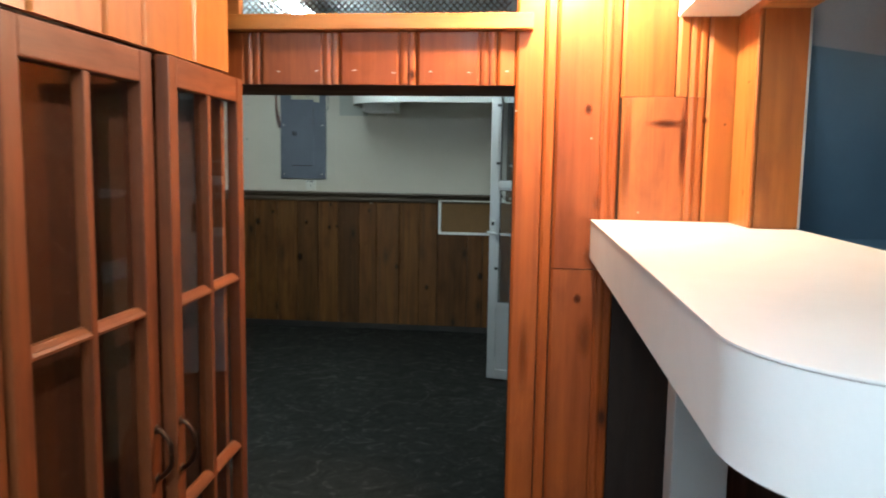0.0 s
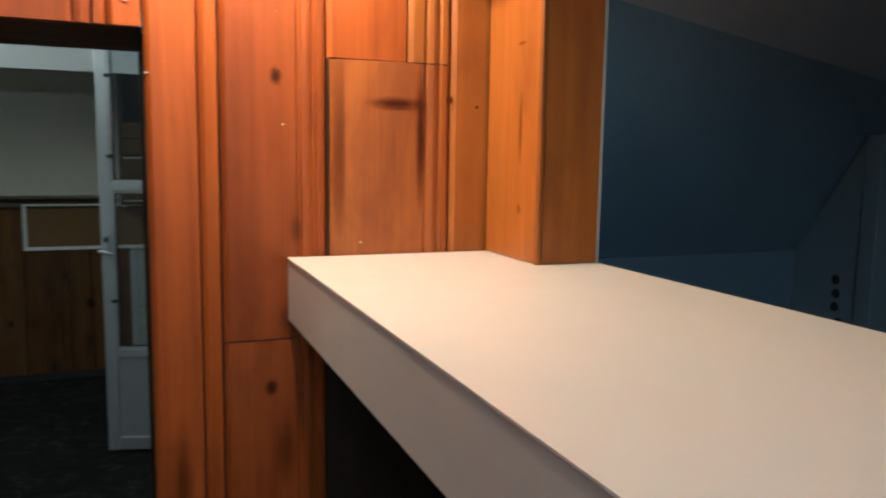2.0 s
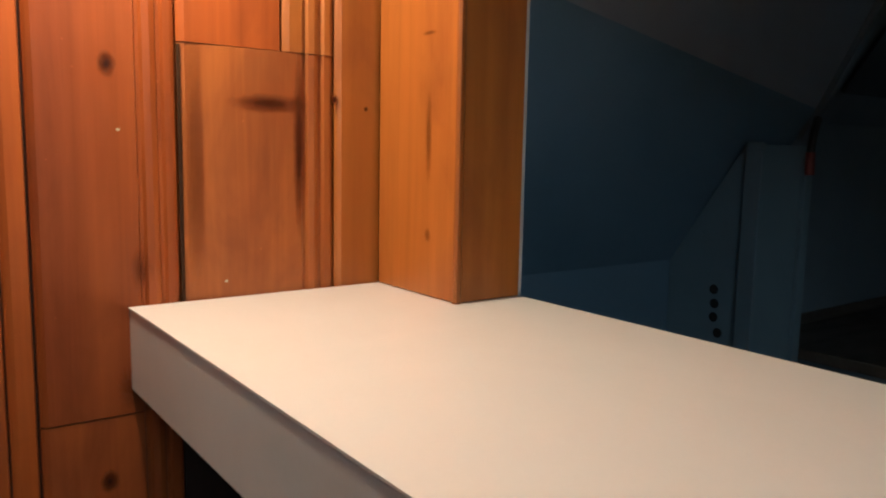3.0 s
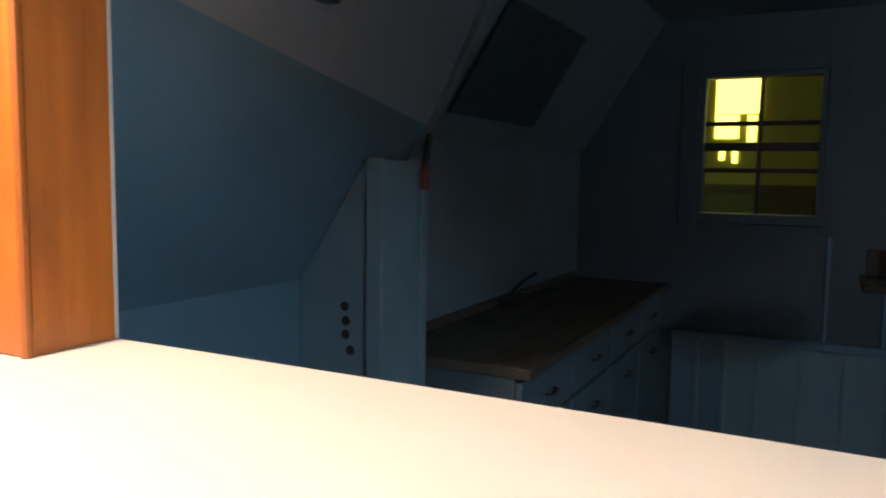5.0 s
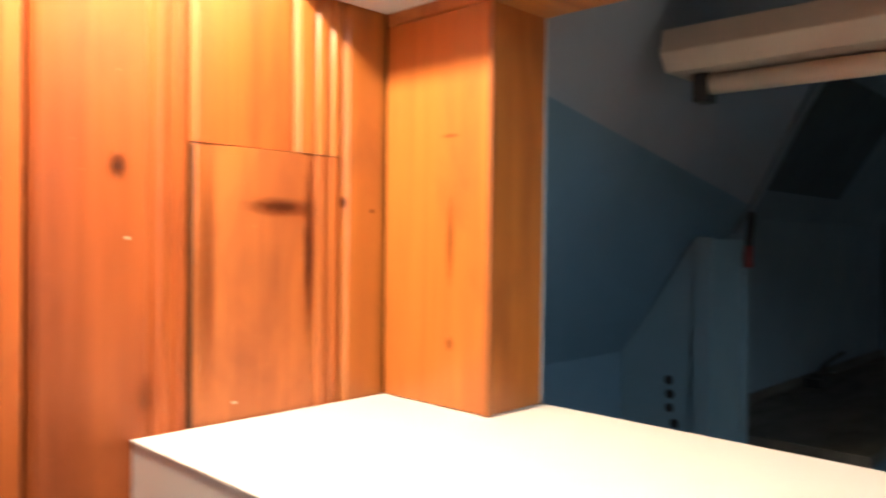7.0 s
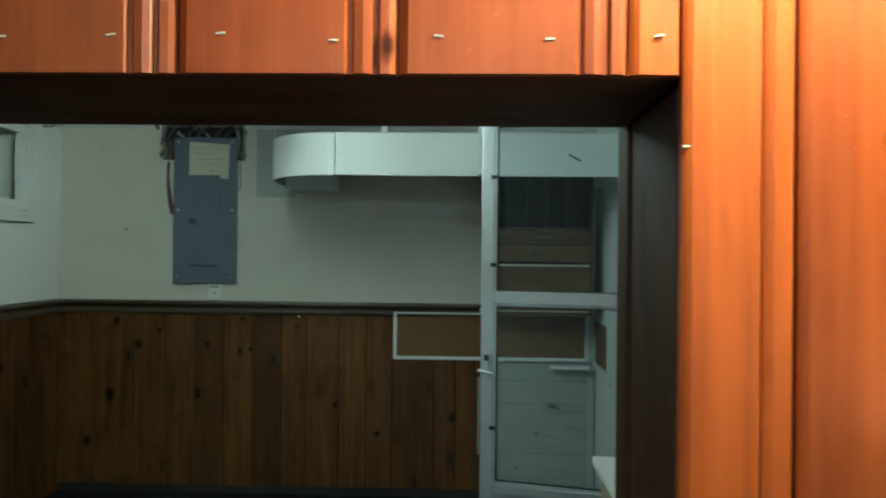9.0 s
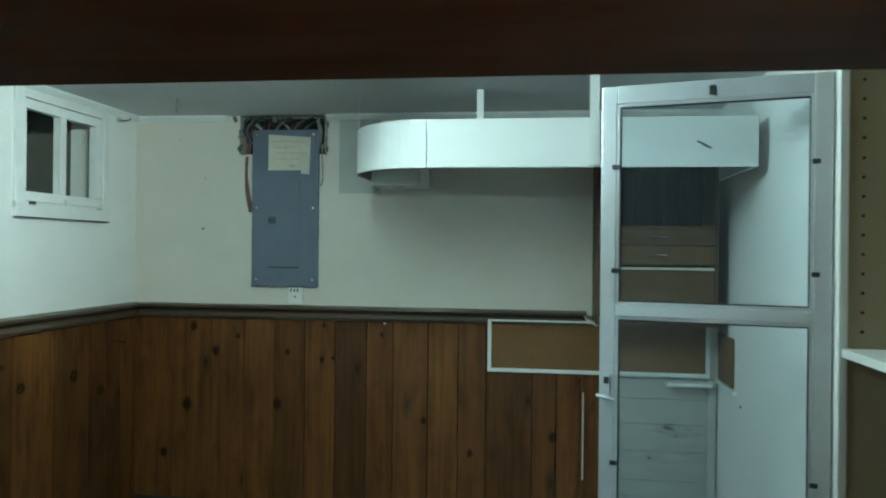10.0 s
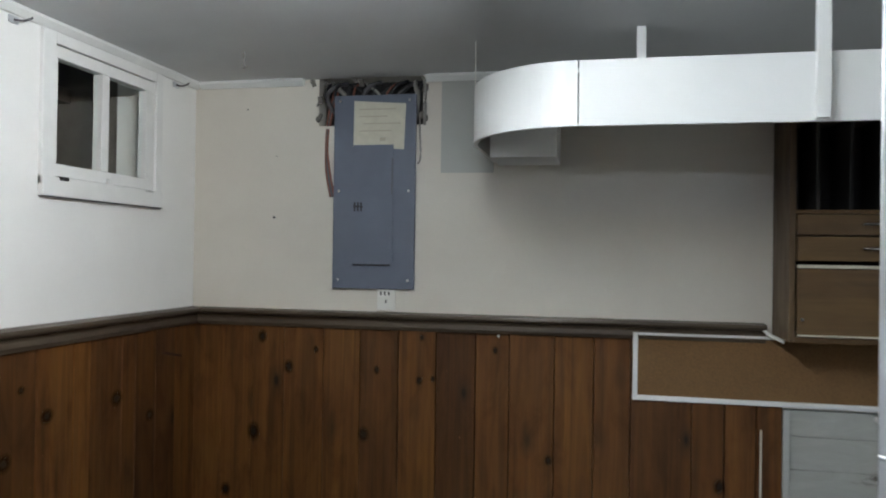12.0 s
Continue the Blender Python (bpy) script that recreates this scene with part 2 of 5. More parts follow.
TUBE_DEAD = painted("unlit_tube", (0.62, 0.55, 0.47), 0.3, 0.05)
FIXTURE_CREAM = painted("fixture_enamel", (0.42, 0.37, 0.31), 0.45, 0.12)
ALU = painted("mill_aluminium", (0.56, 0.585, 0.60), 0.38, 0.08, 0.05, 5.0, 0.05)
ALU.node_tree.nodes["Principled BSDF"].inputs["Metallic"].default_value = 0.6
CHROME = metal("chrome", (0.75, 0.75, 0.74), 0.15)
BRONZE = metal("bronze", (0.10, 0.055, 0.035), 0.3)
MESH_MAT = painted("mesh_paint", (0.60, 0.48, 0.38), 0.5, 0.1)
GLASS = glass_mat("clear_glass")
GLASS_OLD = glass_mat("cupboard_glass", (0.95, 0.96, 0.94), 0.03, 1.2)
# reflected haze put in as bluish tint and a trace of diffuse white
GLASS_HAZY = glass_mat("hazy_glass", (0.84, 0.91, 0.95), 0.04)
GLASS_HAZY.node_tree.nodes["Principled BSDF"].inputs["Transmission Weight"].default_value = 0.985
TUBE_GLOW = glow("lit_tube", (0.85, 1.0, 0.98), TUBE_STRENGTH)
BULB_GLOW = glow("lit_bulb", (1.0, 0.72, 0.42), 12.0)
BACK_GLOW = glow("lit_tube_cool", (0.68, 0.88, 1.0), BACK_TUBE_STRENGTH)
# emission of the boards outside the kitchen window, in place of lit surroundings
YELLOW_BRIGHT = glow("outside_glow_bright", (1.0, 0.86, 0.16), 1.8)
YELLOW_MID = glow("outside_glow_mid", (0.62, 0.54, 0.03), 0.018)
YELLOW_DIM = glow("outside_glow_dim", (0.30, 0.25, 0.02), 0.006)


def cork_mat():
    m, nt, p = material("cork")
    n = noise_tex(nt, coords(nt, (1, 1, 1)), 240.0, 4.0, 0.7)
    b = noise_tex(nt, coords(nt, (1, 1, 1)), 5.0, 3.0, 0.5)
    c = ramp(nt, n, [(0.3, (0.115, 0.058, 0.019)), (0.6, (0.185, 0.098, 0.034)), (0.8, (0.25, 0.14, 0.055))])
    s = ramp(nt, b, [(0.3, (0.85, 0.83, 0.8)), (0.7, (1, 1, 1))])
    nt.links.new(mix(nt, 1.0, c, s, "MULTIPLY"), p.inputs["Base Color"])
    p.inputs["Roughness"].default_value = 0.85
    bump(nt, p, n, 0.4, 0.002)
    return m


def floor_mat():
    """Dark marbled vinyl with pale streaks and scuffs."""
    m, nt, p = material("floor_vinyl")
    a = noise_tex(nt, coords(nt, (1, 1, 1)), 7.0, 8.0, 0.72, 2.2)
    b = noise_tex(nt, coords(nt, (1, 1, 1)), 1.1, 4.0, 0.5)
    c = ramp(nt, a, [(0.35, (0.0095, 0.0095, 0.0087)), (0.56, (0.0155, 0.0158, 0.0142)), (0.66, (0.044, 0.045, 0.040)), (0.74, (0.0135, 0.014, 0.0128))])
    s = ramp(nt, b, [(0.3, (0.7, 0.7, 0.7)), (0.7, (1.1, 1.1, 1.1))])
    nt.links.new(mix(nt, 1.0, c, s, "MULTIPLY"), p.inputs["Base Color"])
    rr = ramp(nt, a, [(0.3, (0.85,) * 3), (0.7, (0.7,) * 3)])
    p.inputs["Specular IOR Level"].default_value = 0.1
    nt.links.new(rr, p.inputs["Roughness"])
    bump(nt, p, a, 0.1, 0.001)
    return m


def scuffed_white():
    """Old white paint on boards with dark cracks and chips."""
    m, nt, p = material("scuffed_white_boards")
    a = noise_tex(nt, coords(nt, (2.2, 2.2, 9.0)), 1.6, 7.0, 0.7, 1.5)
    c = ramp(nt, a, [(0.30, (0.10, 0.09, 0.075)), (0.345, (0.33, 0.335, 0.30)), (0.7, (0.40, 0.405, 0.37))])
    nt.links.new(c, p.inputs["Base Color"])
    p.inputs["Roughness"].default_value = 0.6
    bump(nt, p, a, 0.25, 0.002)
    return m


CORK = cork_mat()
FLOOR_MAT = floor_mat()
SCUFFED = scuffed_white()


# ---- mesh helpers ----
def link_mesh(name, bm, mat, parent=None, label="", smooth=False):
    me = bpy.data.meshes.new(name)
    bmesh.ops.recalc_face_normals(bm, faces=bm.faces)
    if smooth:
        for f in bm.faces:
            f.smooth = True
    bm.to_mesh(me)
    bm.free()
    me.materials.append(mat)
    ob = new(name, me)
    if parent is not None:
        ob.parent = parent
    if label:
        ob["label"] = label
    return ob


def part(name, bm, mat, parent, label="", smooth=False):
    return link_mesh(name, bm, mat, parent, label, smooth)


def thing(name, label, category, place=(0, 0, 0), group="", kind=""):
    ob = new(name)
    ob.location = place
    ob.empty_display_size = 0.05
    return tagged(ob, label, category, group, kind)


def box_into(bm, x0, x1, y0, y1, z0, z1, bevel=0.0, m=None):
    made = bmesh.ops.create_cube(bm, size=1)["verts"]
    for v in made:
        v.co = Vector(((x0 + x1) / 2 + v.co.x * (x1 - x0), (y0 + y1) / 2 + v.co.y * (y1 - y0), (z0 + z1) / 2 + v.co.z * (z1 - z0)))
    if bevel:
        edges = list({e for v in made for e in v.link_edges})
        res = bmesh.ops.bevel(bm, geom=edges, offset=bevel, segments=2, affect="EDGES", profile=0.6)
        made = list({v for f in res["faces"] for v in f.verts} | {v for v in made if v.is_valid})
    if m is not None:
        bmesh.ops.transform(bm, matrix=m, verts=made)
    return made


def box(x0, x1, y0, y1, z0, z1, bevel=0.0, m=None):
    bm = bmesh.new()
    box_into(bm, x0, x1, y0, y1, z0, z1, bevel, m)
    return bm


def prism(outline, axis, a, b, bevel=0.0):
    """An outline (pairs of the two other coordinates, in order) drawn out along an axis from a to b."""
    bm = bmesh.new()

    def at(p, w):
        return {"x": (w, p[0], p[1]), "y": (p[0], w, p[1]), "z": (p[0], p[1], w)}[axis]
    lo = [bm.verts.new(at(p, a)) for p in outline]
    hi = [bm.verts.new(at(p, b)) for p in outline]
    n = len(outline)
    bm.faces.new(lo)
    bm.faces.new(hi)
    for i in range(n):
        bm.faces.new((lo[i], lo[(i + 1) % n], hi[(i + 1) % n], hi[i]))
    if bevel:
        bmesh.ops.bevel(bm, geom=list(bm.edges), offset=bevel, segments=2, affect="EDGES", profile=0.6)
    return bm


def rod_into(bm, a, b, r0, r1=None, seg=12):
    a, b = Vector(a), Vector(b)
    d = b - a
    m = Matrix.Translation((a + b) / 2) @ d.to_track_quat("Z", "Y").to_matrix().to_4x4()
    return bmesh.ops.create_cone(bm, cap_ends=True, segments=seg, radius1=r0, radius2=r0 if r1 is None else r1, depth=d.length, matrix=m)["verts"]


def rod(a, b, r0, r1=None, seg=12):
    bm = bmesh.new()
    rod_into(bm, a, b, r0, r1, seg)
    return bm


def tube_along(points, radius, seg=8):
    """A bent round bar through points, smoothed."""
    pts = [Vector(p) for p in points]
    for _ in range(2):
        q = [pts[0]]
        for a, b in zip(pts, pts[1:]):
            q += [a * 0.75 + b * 0.25, a * 0.25 + b * 0.75]
        pts = q + [pts[-1]]
    bm = bmesh.new()
    rings = []
    for i, p in enumerate(pts):
        d = (pts[min(i + 1, len(pts) - 1)] - pts[max(i - 1, 0)]).normalized()
        q = d.to_track_quat("Z", "Y")
        rings.append([bm.verts.new(p + q @ Vector((radius * math.cos(2 * math.pi * k / seg), radius * math.sin(2 * math.pi * k / seg), 0))) for k in range(seg)])
    for a, b in zip(rings, rings[1:]):
        for k in range(seg):
            bm.faces.new((a[k], a[(k + 1) % seg], b[(k + 1) % seg], b[k]))
    bm.faces.new(rings[0])
    bm.faces.new(rings[-1])
    return bm


def structure(name, bm, mat, label, category):
    return tagged(link_mesh(name, bm, mat), label, category, kind="structure")


def board_outline(u0, u1, face, back, beads=True, lip=0.004):
    """Cross-section of a moulded board, u across, face outwards (towards smaller values)."""
    d = 1 if back > face else -1
    pts = [(u0 + 0.0015, back), (u0 + 0.0015, face + d * 0.0065), (u0 + 0.006, face + d * 0.003), (u0 + 0.012, face)]
    if beads and u1 - u0 > 0.09:
        w = u1 - 0.062
        pts += [(w, face), (w + 0.003, face + d * 0.005), (w + 0.008, face + d * 0.005), (w + 0.012, face + d * 0.0005), (w + 0.022, face - d * 0.001),
                (w + 0.030, face + d * 0.0015), (w + 0.033, face + d * 0.0055), (w + 0.038, face + d * 0.0055), (w + 0.042, face + d * 0.001), (w + 0.052, face + d * 0.0012)]
    pts += [(u1 - 0.004, face + d * lip), (u1 - 0.0015, face + d * 0.009), (u1 - 0.0015, back)]
    return pts


# ---- setting: floor, ceilings, outer walls ----
X_LEFT, X_RIGHT, Y_FAR, CEIL = -2.66, 0.515, 3.59, 2.165
structure("floor", box(-3.2, 4.3, -4.6, 3.9, -0.12, 0.0), FLOOR_MAT, "dark marbled vinyl floor with pale scuffs", "floor")
structure("ceiling_1", box(X_LEFT, X_RIGHT + 0.9, 0.02, Y_FAR, CEIL, CEIL + 0.1), CEILING_MAT, "dull white painted basement ceiling", "ceiling")
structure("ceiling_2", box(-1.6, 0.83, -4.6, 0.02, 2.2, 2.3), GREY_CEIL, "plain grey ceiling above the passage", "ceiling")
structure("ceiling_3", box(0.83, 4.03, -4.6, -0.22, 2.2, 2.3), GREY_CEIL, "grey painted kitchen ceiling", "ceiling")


def far_wall():
    """Cream wall with the broken-out hole above the breaker panel."""
    hx0, hx1, hz0, hz1 = -2.05, -1.565, 1.95, 2.165
    bm = bmesh.new()
    y0, y1 = Y_FAR, Y_FAR + 0.15
    box_into(bm, X_LEFT - 0.15, hx0, y0, y1, 0, CEIL + 0.1)
    box_into(bm, hx1, X_RIGHT + 0.15, y0, y1, 0, CEIL + 0.1)
    box_into(bm, hx0, hx1, y0, y1, 0, hz0)
    box_into(bm, hx0, hx1, y0 + 0.11, y1, hz0, CEIL + 0.1)
    return bm


structure("wall_far", far_wall(), CREAM, "cream painted wall with a broken-out hole above the breaker panel", "wall")
structure("wall_right", box(X_RIGHT, X_RIGHT + 0.12, 1.68, Y_FAR, 0, CEIL), WHITE, "white painted wall", "wall")


def left_wall():
    bm = bmesh.new()
    x0, x1 = X_LEFT - 0.18, X_LEFT
    y0, y1, z0, z1 = 2.63, 3.255, 1.60, 2.10
    box_into(bm, x0, x1, 0.02, y0, 0, CEIL + 0.1)
    box_into(bm, x0, x1, y1, Y_FAR, 0, CEIL + 0.1)
    box_into(bm, x0, x1, y0, y1, 0, z0)
    box_into(bm, x0, x1, y0, y1, z1, CEIL + 0.1)
    return bm


structure("wall_left", left_wall(), WHITE, "white painted wall with a small basement window", "wall")
structure("wall_partition_left", box(X_LEFT, -1.2, 0.02, 0.33, 0, CEIL), WHITE, "white wall beside the wide doorway", "wall")
structure("wall_partition_right", box(0.0195, 0.829, 0.02, 0.33, 0, 2.2), UNDER_DARK, "thick partition wall behind pine boards", "wall")
structure("wall_alcove", box(0.95, 1.05, 0.33, 1.68, 0, CEIL), WHITE, "white wall behind the bookcase", "wall")
structure("wall_alcove_end", box(X_RIGHT + 0.12, 1.05, 1.69, 1.79, 0, CEIL), WHITE, "white wall end behind the bookcase", "wall")
structure("wall_passage_left", box(-1.6, -1.5, -4.6, 0.02, 0, 2.2), UNDER_DARK, "plain dark wall behind the glazed cupboard", "wall")
structure("wall_passage_end", box(-1.6, 4.13, -4.7, -4.6, 0, 2.3), WHITE, "plain wall closing the passage", "wall")

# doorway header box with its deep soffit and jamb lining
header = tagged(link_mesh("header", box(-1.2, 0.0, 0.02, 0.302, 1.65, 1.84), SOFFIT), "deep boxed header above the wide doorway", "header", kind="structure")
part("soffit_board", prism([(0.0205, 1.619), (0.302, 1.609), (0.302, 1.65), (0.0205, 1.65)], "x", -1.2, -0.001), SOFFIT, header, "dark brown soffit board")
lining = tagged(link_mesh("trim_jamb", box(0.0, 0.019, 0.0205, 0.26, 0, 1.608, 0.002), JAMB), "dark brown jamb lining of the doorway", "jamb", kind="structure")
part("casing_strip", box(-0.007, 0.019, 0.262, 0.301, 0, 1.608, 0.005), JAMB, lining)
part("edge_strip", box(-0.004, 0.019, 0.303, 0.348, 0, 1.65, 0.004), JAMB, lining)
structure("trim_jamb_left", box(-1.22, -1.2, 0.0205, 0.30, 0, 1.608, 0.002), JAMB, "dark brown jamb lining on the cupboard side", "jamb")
structure("trim_header_cap", box(-1.45, 0.055, -0.042, 0.018, 1.792, 1.842, 0.004), PINE_TRIM, "pine cap board along the header top", "trim")

# baseboard-free floor line: a dark strip at the foot of the wainscot
structure("baseboard", box(X_LEFT + 0.03, -0.09, Y_FAR - 0.034, Y_FAR - 0.028, 0.0, 0.045, 0.002), DARK, "dark narrow strip at the foot of the boards", "baseboard")


# ---- breaker hole, crown trim, chair rail ----
structure("trim_crown_left", prism([(X_LEFT, 2.135), (X_LEFT + 0.012, 2.135), (X_LEFT + 0.03, 2.155), (X_LEFT + 0.03, 2.165), (X_LEFT, 2.165)], "y", 0.4, Y_FAR),
          TRIM_WHITE, "narrow white crown moulding", "moulding")
for a, b in ((X_LEFT + 0.03, -2.12), (-1.55, X_RIGHT)):
    structure("trim_crown_far", prism([(Y_FAR, 2.135), (Y_FAR - 0.012, 2.135), (Y_FAR - 0.03, 2.155), (Y_FAR - 0.03, 2.165), (Y_FAR, 2.165)], "x", a, b),
              TRIM_WHITE, "narrow white crown moulding", "moulding")


def rail_outline(s, w):
    """Cap moulding: s is the wall's face, w the way outwards (+1 or -1)."""
    return [(s, 1.045), (s + w * 0.038, 1.045), (s + w * 0.044, 1.06), (s + w * 0.042, 1.078), (s + w * 0.046, 1.092), (s + w * 0.066, 1.100), (s + w * 0.070, 1.109), (s + w * 0.068, 1.118), (s, 1.122)]


structure("trim_rail_far", prism(rail_outline(Y_FAR, -1), "x", X_LEFT + 0.05, -0.15), RAIL, "dark wooden chair rail", "rail")
structure("trim_rail_left", prism(rail_outline(X_LEFT, 1), "y", 0.4, Y_FAR), RAIL_Y, "dark wooden chair rail", "rail")

# ---- wainscot boards: one object for each board ----
wains_far = thing("wainscot_wall_far", "brown knotty pine wainscot boards under the chair rail", "wainscot", (-1.3, Y_FAR, 0), kind="structure")
wains_left = thing("wainscot_wall_left", "brown knotty pine wainscot boards under the window", "wainscot", (X_LEFT, 2, 0), kind="structure")


def under(parent, ob):
    """Keeps a part where it was built when its thing has a place of its own."""
    ob.matrix_parent_inverse = Matrix.Translation(parent.location).inverted()
    return ob


seams = [-2.66, -2.495, -2.341, -2.19, -2.002, -1.83, -1.655, -1.486, -1.313, -1.168, -0.978, -0.816, -0.668, -0.425, -0.30, -0.179, -0.081]
for i, (a, b) in enumerate(zip(seams, seams[1:])):
    jut = 0.001 * (i * 7 % 4)
    pts = [(a + 0.001, Y_FAR), (a + 0.0005, Y_FAR - 0.022), (a + 0.003, Y_FAR - 0.026 - jut), (b - 0.003, Y_FAR - 0.026 - jut), (b - 0.0005, Y_FAR - 0.022), (b - 0.0005, Y_FAR)]
    under(wains_far, part("board", prism(pts, "z", 0.0, 1.05), PINE_BROWN, wains_far))
seams = [0.42, 0.56, 0.74, 0.90, 1.07, 1.22, 1.39, 1.53, 1.71, 1.86, 2.05, 2.21, 2.38, 2.556, 2.737, 2.83, 2.894, 3.02, 3.108, 3.25, 3.40, 3.575]
for i, (a, b) in enumerate(zip(seams, seams[1:])):
    jut = 0.001 * (i * 5 % 4)
    s = X_LEFT
    pts = [(s, a + 0.001), (s + 0.022, a + 0.0005), (s + 0.026 + jut, a + 0.003), (s + 0.026 + jut, b - 0.003), (s + 0.022, b - 0.0005), (s, b - 0.0005)]
    under(wains_left, part("board", prism(pts, "z", 0.0, 1.05), PINE_BROWN, wains_left))


def knot_bm(u, z, ru, rz, plane, at):
    """A knot: a flat oval, barely proud of its board."""
    bm = bmesh.new()
    r = random.Random(int(abs(u * 991 + z * 577) * 100))
    n = 14
    out, inn = [], []
    for k in range(n):
        t = 2 * math.pi * k / n
        w = 1 + 0.18 * (r.random() - 0.5)
        du, dz = ru * w * math.cos(t), rz * w * math.sin(t)
        place = (lambda a, b, h: (a, at - h, b)) if plane == "y" else (lambda a, b, h: (at + h, a, b))
        out.append(bm.verts.new(place(u + du, z + dz, 0.0006)))
        inn.append(bm.verts.new(place(u + du * 0.6, z + dz * 0.6, 0.0008)))
    for k in range(n):
        bm.faces.new((out[k], out[(k + 1) % n], inn[(k + 1) % n], inn[k]))
    bm.faces.new(inn)
    return bm


for u, z, s in ((-2.293, 0.999, 1.2), (-2.034, 0.946, 0.7), (-2.163, 0.866, 1.3), (-1.752, 0.867, 0.8), (-1.549, 1.017, 0.6), (-1.56, 0.83, 0.8), (-1.498, 0.84, 0.6),
                (-1.228, 0.974, 0.7), (-2.33, 0.564, 1.7), (-1.807, 0.581, 1.4), (-2.461, 0.29, 1.3), (-0.318, 0.463, 1.3), (-1.0, 0.52, 0.9), (-0.75, 0.36, 1.0)):
    under(wains_far, part("knot", knot_bm(u, z, 0.027 * s, 0.038 * s, "y", Y_FAR - 0.0295), KNOT_BROWN, wains_far))
for u, z, s in ((2.603, 0.809, 1.2), (2.98, 0.801, 1.4), (3.208, 0.691, 1.1), (2.412, 0.698, 1.3), (2.481, 0.918, 0.6), (2.2, 0.5, 1.2)):
    under(wains_left, part("knot", knot_bm(u, z, 0.040 * s, 0.036 * s, "x", X_LEFT + 0.0295), KNOT_BROWN_X, wains_left))
under(wains_left, part("scrape", box(-0.08, 0.08, -0.006, 0.006, -0.0004, 0.0006, 0, pose(X_LEFT + 0.0305, 3.37, 0.925, 90, 12, 90)), KNOT, wains_left, "dark scrape mark"))
under(wains_far, part("paint_drip", box(-0.166, -0.158, Y_FAR - 0.032, Y_FAR - 0.028, 0.25, 0.70, 0.001), PAPER, wains_far, "pale paint drip"))

# ---- near wall: moulded pine boards ----
wall_near = thing("wall_near_boards", "orange varnished knotty pine boards with beaded joints", "panelling", (0.3, 0, 0), kind="structure")
FACE, BACK = 0.0, 0.02


def near_board(a, b, z0, z1, mat=PINE, face=FACE, beads=True, name="board"):
    return under(wall_near, part(name, prism(board_outline(a, b, face, BACK, beads), "z", z0, z1), mat, wall_near))


near_board(0.0, 0.094, 0.0, 2.2, PINE, FACE, False)
near_board(0.094, 0.132, 0.0, 2.2, PINE, 0.0045, False, "joint_strip")
near_board(0.132, 0.338, 1.026, 2.2)
near_board(0.132, 0.338, 0.0, 1.024, PINE, 0.001)
near_board(0.338, 0.509, 1.586, 2.2, PINE, 0.0015, False)
near_board(0.509, 0.605, 1.586, 2.2, PINE_PIER, 0.0018)
near_board(0.338, 0.605, 1.05, 1.585, PINE_PATCH, 0.0035)
near_board(0.605, 0.70, 1.05, 2.2, PINE_PIER, 0.002, False)
for a, b in ((-1.40, -1.12), (-1.12, -0.852), (-0.852, -0.583), (-0.583, -0.325), (-0.325, -0.06), (-0.06, 0.0)):
    near_board(a, b, 1.62, 2.16 if a < -1.2 else 1.80, PINE if a > -0.6 else PINE_DARK, 0.003)
near_board(-1.40, -1.21, 0.0, 1.62, PINE_DARK)
near_board(-1.50, -1.40, 0.0, 2.2, PINE_DARK)
for u, z, ru, rz, f in ((0.239, 1.543, 0.008, 0.012, FACE), (0.224, 0.925, 0.009, 0.011, 0.001), (-0.345, 1.645, 0.010, 0.016, 0.009), (0.665, 1.50, 0.003, 0.003, 0.002)):
    under(wall_near, part("knot", knot_bm(u, z, ru * 2.2, rz * 2.2, "y", f), KNOT_RED, wall_near))
under(wall_near, part("dark_streak", knot_bm(0.487, 1.501, 0.092, 0.022, "y", 0.0032), STAIN_DARK, wall_near, "dark oval grain streak"))
under(wall_near, part("knot", knot_bm(0.602, 1.512, 0.012, 0.016, "y", 0.002), KNOT_RED, wall_near))
under(wall_near, part("dark_streak", knot_bm(0.538, 1.42, 0.016, 0.21, "y", 0.0030), STAIN_DARK, wall_near, "dark upright grain streak"))
under(wall_near, part("filled_gap", box(0.338, 0.3435, 0.0022, 0.006, 1.19, 1.582, 0.0008), JAMB, wall_near, "dark open joint"))
under(wall_near, part("dark_streak", knot_bm(0.362, 1.40, 0.022, 0.27, "y", 0.0030), STAIN, wall_near, "dark stain beside the joint"))
for u, z, ru, rz in ((0.276, 1.246, 0.020, 0.042), (0.262, 1.07, 0.03, 0.05), (0.05, 0.72, 0.03, 0.22), (0.25, 0.80, 0.035, 0.12)):
    under(wall_near, part("dark_streak", knot_bm(u, z, ru, rz, "y", FACE), STAIN, wall_near, "reddish grain stain"))
# staples in white: the pale shine of the metal put into colour
for x, z in ((-0.531, 1.666), (-0.399, 1.658), (-0.278, 1.663), (-0.15, 1.66), (-0.026, 1.664), (0.006, 1.538), (-0.66, 1.664), (-0.79, 1.662)):
    tagged(link_mesh("staple", box(-0.0055, 0.0055, 0.0012, 0.005, -0.0011, 0.0011, 0.0006, pose(x, 0.0, z, 0, 8 * math.sin(x * 40), 0)), PLASTIC),
                "small staple in the pine header, its metal shine put in as white", "staple", "staples in the pine header")
for x, z in ((0.251, 1.452), (0.409, 1.216)):
    under(wall_near, part("chip", knot_bm(x, z, 0.0028, 0.0022, "y", 0.0005 if x < 0.33 else 0.0028), PAPER, wall_near, "tiny pale chip in the varnish"))
under(wall_near, part("dark_streak", knot_bm(-0.336, 1.652, 0.016, 0.030, "y", 0.0035), STAIN_DARK, wall_near, "dark grain stain"))
